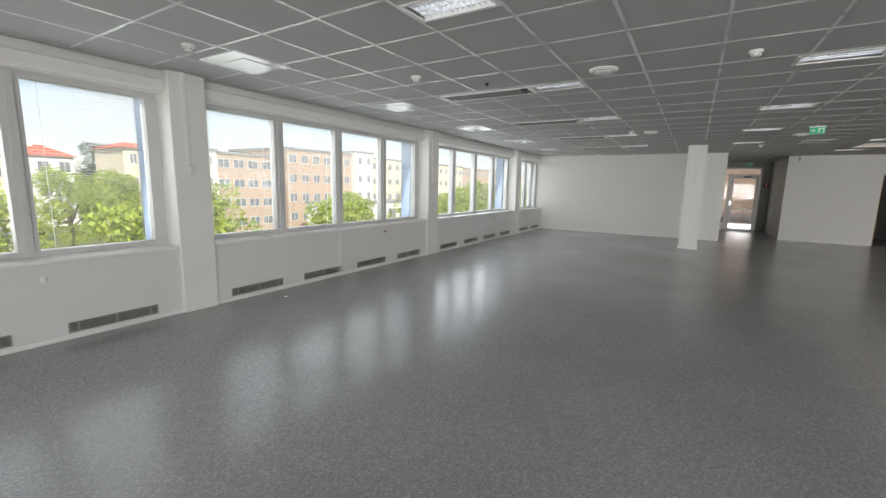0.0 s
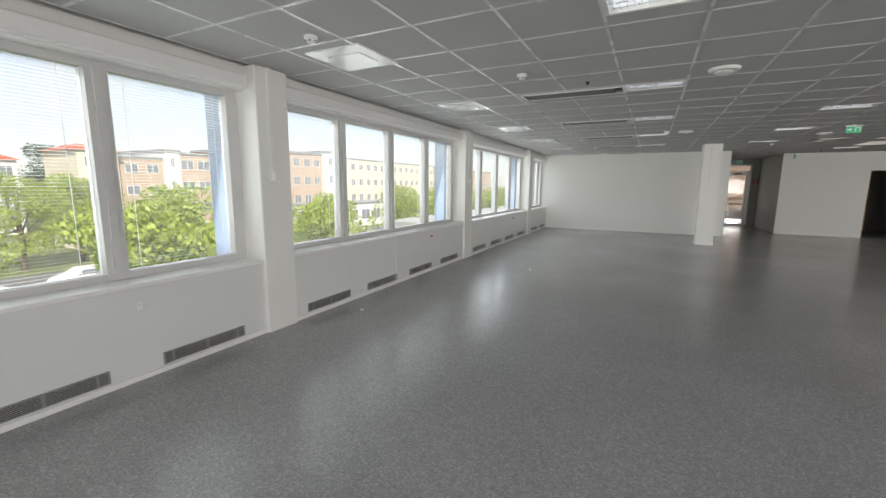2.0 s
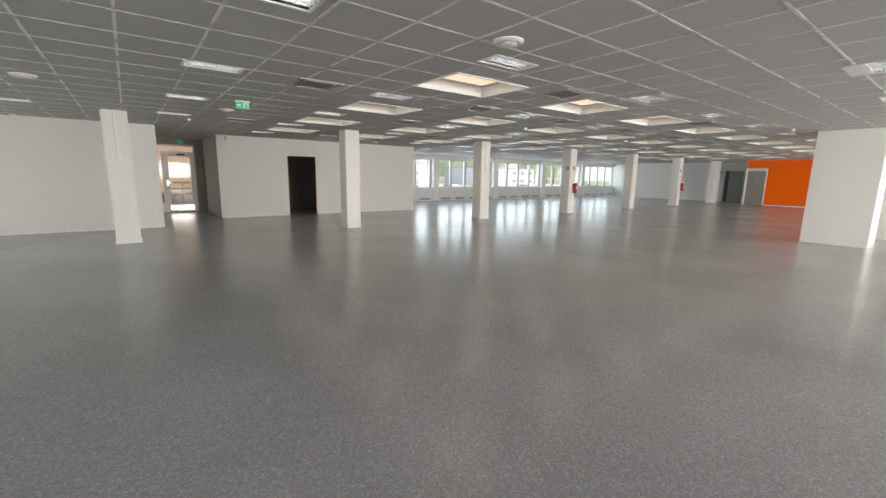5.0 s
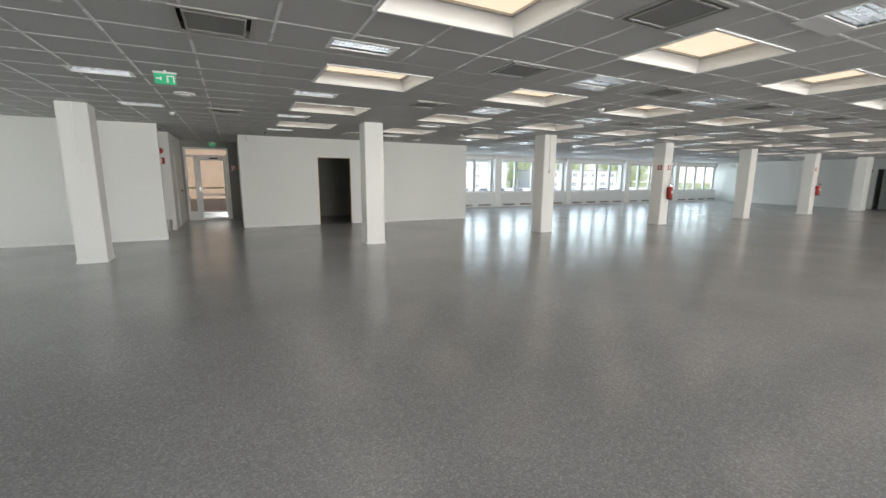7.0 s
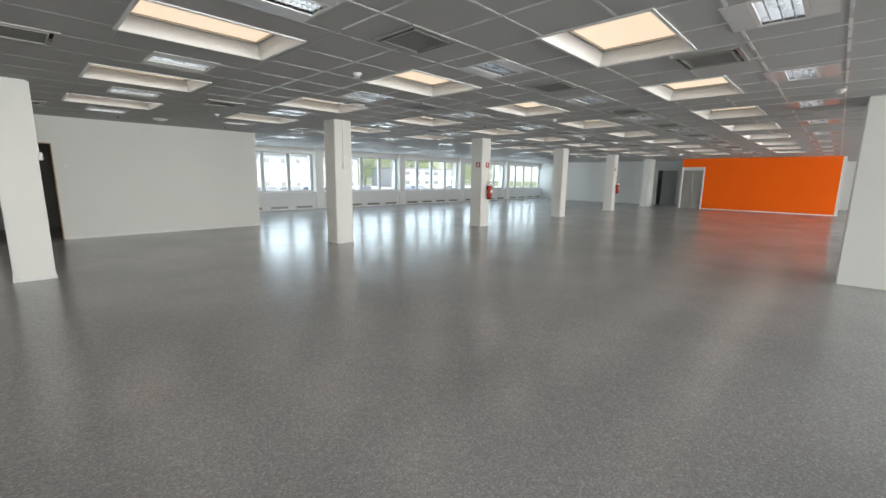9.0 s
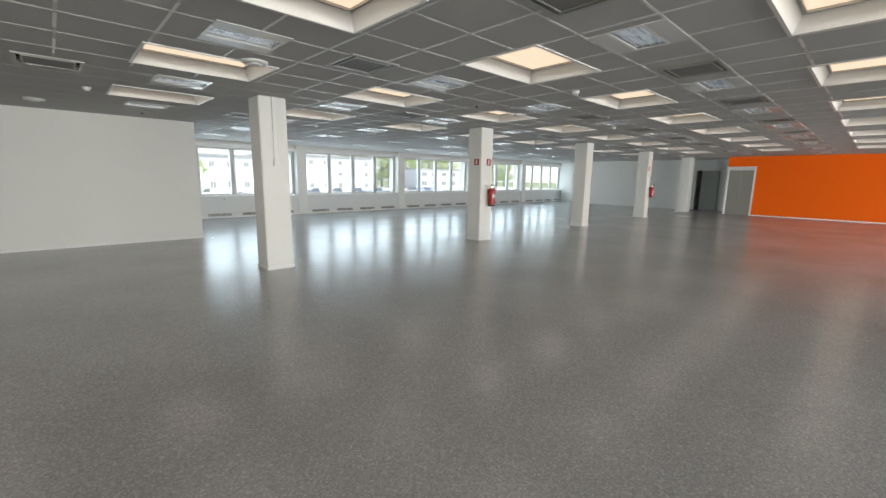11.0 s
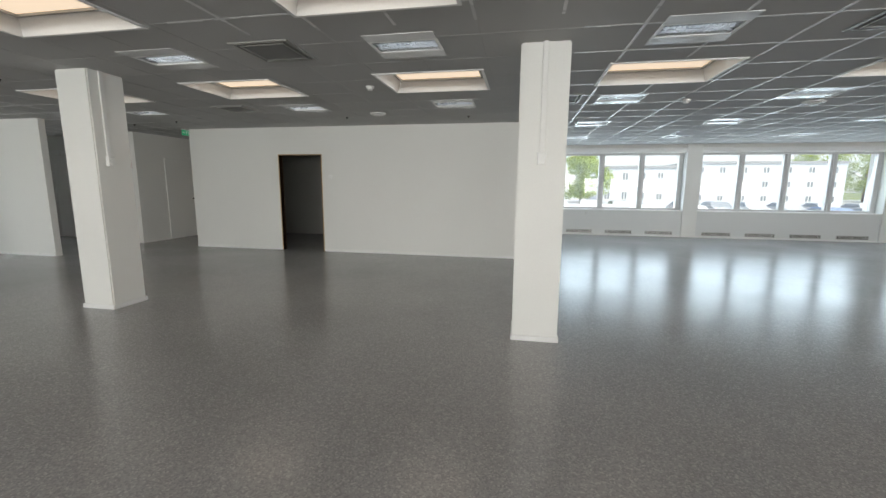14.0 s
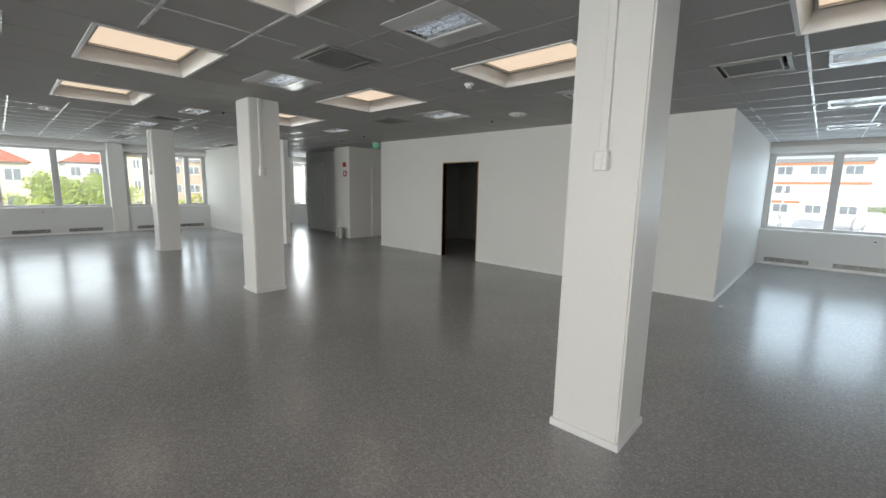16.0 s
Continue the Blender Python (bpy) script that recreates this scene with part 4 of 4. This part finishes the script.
house("white_link", -57, 60.8, 90, 5, 12, 13.6, M_WHITEF, 4, 2, "white rendered stair block", wfrac=0.4)
house("cream_wing", -58, 66.0, 90, 40, 14, 12.8, M_CREAM, 4, 15, "long cream office wing with small windows", wfrac=0.5)
house("far_brick_wing", -59, 106.5, 90, 50, 14, 12.6, M_TAN, 4, 15, "long tan brick wing", wfrac=0.5)
house("low_shop", -48, 46, 90, 30, 6, 4.2, M_WHITEF, 1, 9, "low white shop building behind the trees", wfrac=0.7)
# beyond the car park to the north; fronts look south
house("orange_flats", -16, 78, 0, 31, 12, 7.0, M_WHITEF, 3, 10, "white block of flats with orange bands", wfrac=0.5, band=M_ORF, base=DECK)
house("grey_school", 21.5, 74, 0, 12, 14, 5.5, M_GREYF, 2, 5, "pale blue grey flat roofed building", wfrac=0.35, base=DECK)
house("white_hall", 36, 80, 0, 21, 14, 6.4, M_GREYF, 3, 7, "pale grey flat roofed hall beyond the car park", wfrac=0.3, base=DECK)
house("blue_hall", 80, 92, 0, 26, 14, 5.0, M_GREYF, 2, 7, "blue grey hall beyond the car park", wfrac=0.5, base=DECK)


def leaf_cloud(rng, clumps, leaves, size):
    verts, faces = [], []
    for cx, cy, cz, r in clumps:
        for _ in range(leaves):
            a, b = rng.uniform(0, 2 * math.pi), math.acos(rng.uniform(-1, 1))
            d = r * rng.uniform(0.35, 1.0) ** 0.5
            p = Vector((cx + d * math.sin(b) * math.cos(a), cy + d * math.sin(b) * math.sin(a), cz + 0.8 * d * math.cos(b)))
            n = Vector((rng.gauss(0, 1), rng.gauss(0, 1), rng.gauss(0.6, 1))).normalized()
            u = n.orthogonal().normalized() * size * rng.uniform(0.6, 1.3)
            v = n.cross(u) * 0.7
            i = len(verts)
            verts += [p - u, p - v * 0.8, p + u, p + v * 0.8]
            faces.append((i, i + 1, i + 2, i + 3))
    me = bpy.data.meshes.new("crown")
    me.from_pydata(verts, [], faces)
    return me


def tree(seed, height, spread, leafmat, label, tall=False):
    rng = random.Random(seed)
    t = holder("tree", (0, 0, 0), label, "tree", "trees outside the windows")
    bm = bmesh.new()

    def limb(p, q, r0, r1):
        axis = (q - p).normalized()
        u = axis.orthogonal().normalized()
        w = axis.cross(u)
        ra, rb = [], []
        for i in range(7):
            a = 2 * math.pi * i / 7
            o = u * math.cos(a) + w * math.sin(a)
            ra.append(bm.verts.new(p + o * r0))
            rb.append(bm.verts.new(q + o * r1))
        for i in range(7):
            bm.faces.new((ra[i], ra[(i + 1) % 7], rb[(i + 1) % 7], rb[i]))

    top = Vector((0, 0, height * 0.75))
    limb(Vector((0, 0, 0)), Vector((0.1, 0, height * 0.35)), height * 0.028, height * 0.02)
    limb(Vector((0.1, 0, height * 0.35)), top, height * 0.02, height * 0.006)
    clumps = []
    for i in range(30 if not tall else 22):
        f = rng.uniform(0.30, 1.0)
        wide = spread * math.sin(math.pi * min(0.97, (f - 0.22) / 0.82)) ** 0.6
        a = rng.uniform(0, 2 * math.pi)
        d = wide * rng.uniform(0.25, 1.0)
        c = Vector((d * math.cos(a), d * math.sin(a), height * f * 0.94))
        clumps.append((c.x, c.y, c.z, rng.uniform(0.14, 0.26) * height * (0.75 if not tall else 0.5)))
        if i < 10:
            limb(Vector((0, 0, height * rng.uniform(0.25, 0.5))), c, height * 0.010, height * 0.003)
    part("trunk", bm, M_BARK, t)
    me = leaf_cloud(rng, clumps, 260, 0.13)
    me.materials.append(leafmat)
    cr = new("crown", me)
    cr.parent = t
    return t


def plant(proto, spots):
    rng = random.Random(7)
    for i, (x, y) in enumerate(spots):
        m = pose(x, y, DECK if y > 56 and x > -15 else GZ, 0, 0, rng.uniform(0, 360))
        if i == 0:
            proto.matrix_basis = m
        else:
            copy_thing(proto, m)


plant(tree(1, 7.3, 3.0, M_LEAF, "leafy bright green street tree"), [(-24, 3.5), (-25, 13.5), (-22, 33), (-25, 46), (-22, 60), (-24, 75), (-22, -4)])
plant(tree(2, 6.6, 3.3, M_LEAF, "broad bright green street tree"), [(-19, 8.5), (-20, 20), (-25, 26.5), (-23, 39.5), (-21, 51), (-24, 67), (17, 60), (-6, 60)])
plant(tree(3, 8.2, 3.4, M_LEAF, "tall green tree behind the street"), [(-50, 19), (-49, 14.5), (-50, 4), (-26, 54), (70, 108), (75, 112)])
plant(tree(4, 13.0, 1.1, M_LEAF2, "slim dark poplar behind the houses", True), [(-80, 26.6), (-81, 28.6), (-79.5, 30.4)])
plant(tree(5, 10.0, 4.5, M_LEAF, "green tree beyond the car park"), [(68 + 5.5 * i, 106 + (i * 37) % 9) for i in range(14)])


def car(paint):
    c = holder("car", (0, 0, 0), "parked car", "car", "parked cars")
    prof = [(-2.1, 0.3), (-2.15, 0.75), (-1.95, 0.95), (-1.5, 1.0), (-0.95, 1.42), (0.55, 1.45), (1.15, 1.0), (1.9, 0.88), (2.12, 0.7), (2.12, 0.3)]

    def solid(pts, half, taper):
        bm = bmesh.new()
        a = [bm.verts.new((x, -half + (taper if z > 1.05 else 0), z)) for x, z in pts]
        b = [bm.verts.new((x, half - (taper if z > 1.05 else 0), z)) for x, z in pts]
        bm.faces.new(a)
        bm.faces.new(b[::-1])
        for i in range(len(pts)):
            j = (i + 1) % len(pts)
            bm.faces.new((a[i], b[i], b[j], a[j]))
        return bm

    part("body", rounded(solid(prof, 0.88, 0.16), 0.05, 2), paint, c)
    part("windows", solid([(-1.35, 1.03), (-0.93, 1.37), (0.52, 1.39), (1.0, 1.03)], 0.885, 0.145), M_FARGLASS, c, "dark side glass")
    for wx in (-1.3, 1.3):
        for wy in (-0.8, 0.8):
            w = part("wheel", turned([(0.31, -0.1), (0.33, -0.07), (0.33, 0.07), (0.31, 0.1)], 16, "y"), M_BLACK, c, at=(wx, wy, 0.33))
            part("rim", turned([(0.18, -0.105), (0.2, -0.08), (0.2, 0.08), (0.18, 0.105)], 12, "y"), M_CHROME, w)
    return c


cars = [tagged(car(p), "parked %s car on the asphalt" % n) for p, n in zip(M_CARS, ("silver", "white", "grey", "blue", "dull silver"))]
rng = random.Random(11)
spots = [(8 + 2.9 * i, r, 90) for r in (34, 42, 52) for i in range(18)] + [(-38, 8 + 6.5 * i, 90) for i in range(8)] + [(-33, 30, 90), (-33, 12, 90)]
used = set()
for x, y, rz in spots:
    k = rng.choice((0, 0, 1, 1, 2, 3, 4))
    if rng.random() < 0.2:
        continue
    m = pose(x, y, (DECK if x > 0 else GZ + 0.02), 0, 0, rz + rng.choice((0, 180)))
    if k in used:
        copy_thing(cars[k], m)
    else:
        cars[k].matrix_basis = m
        used.add(k)
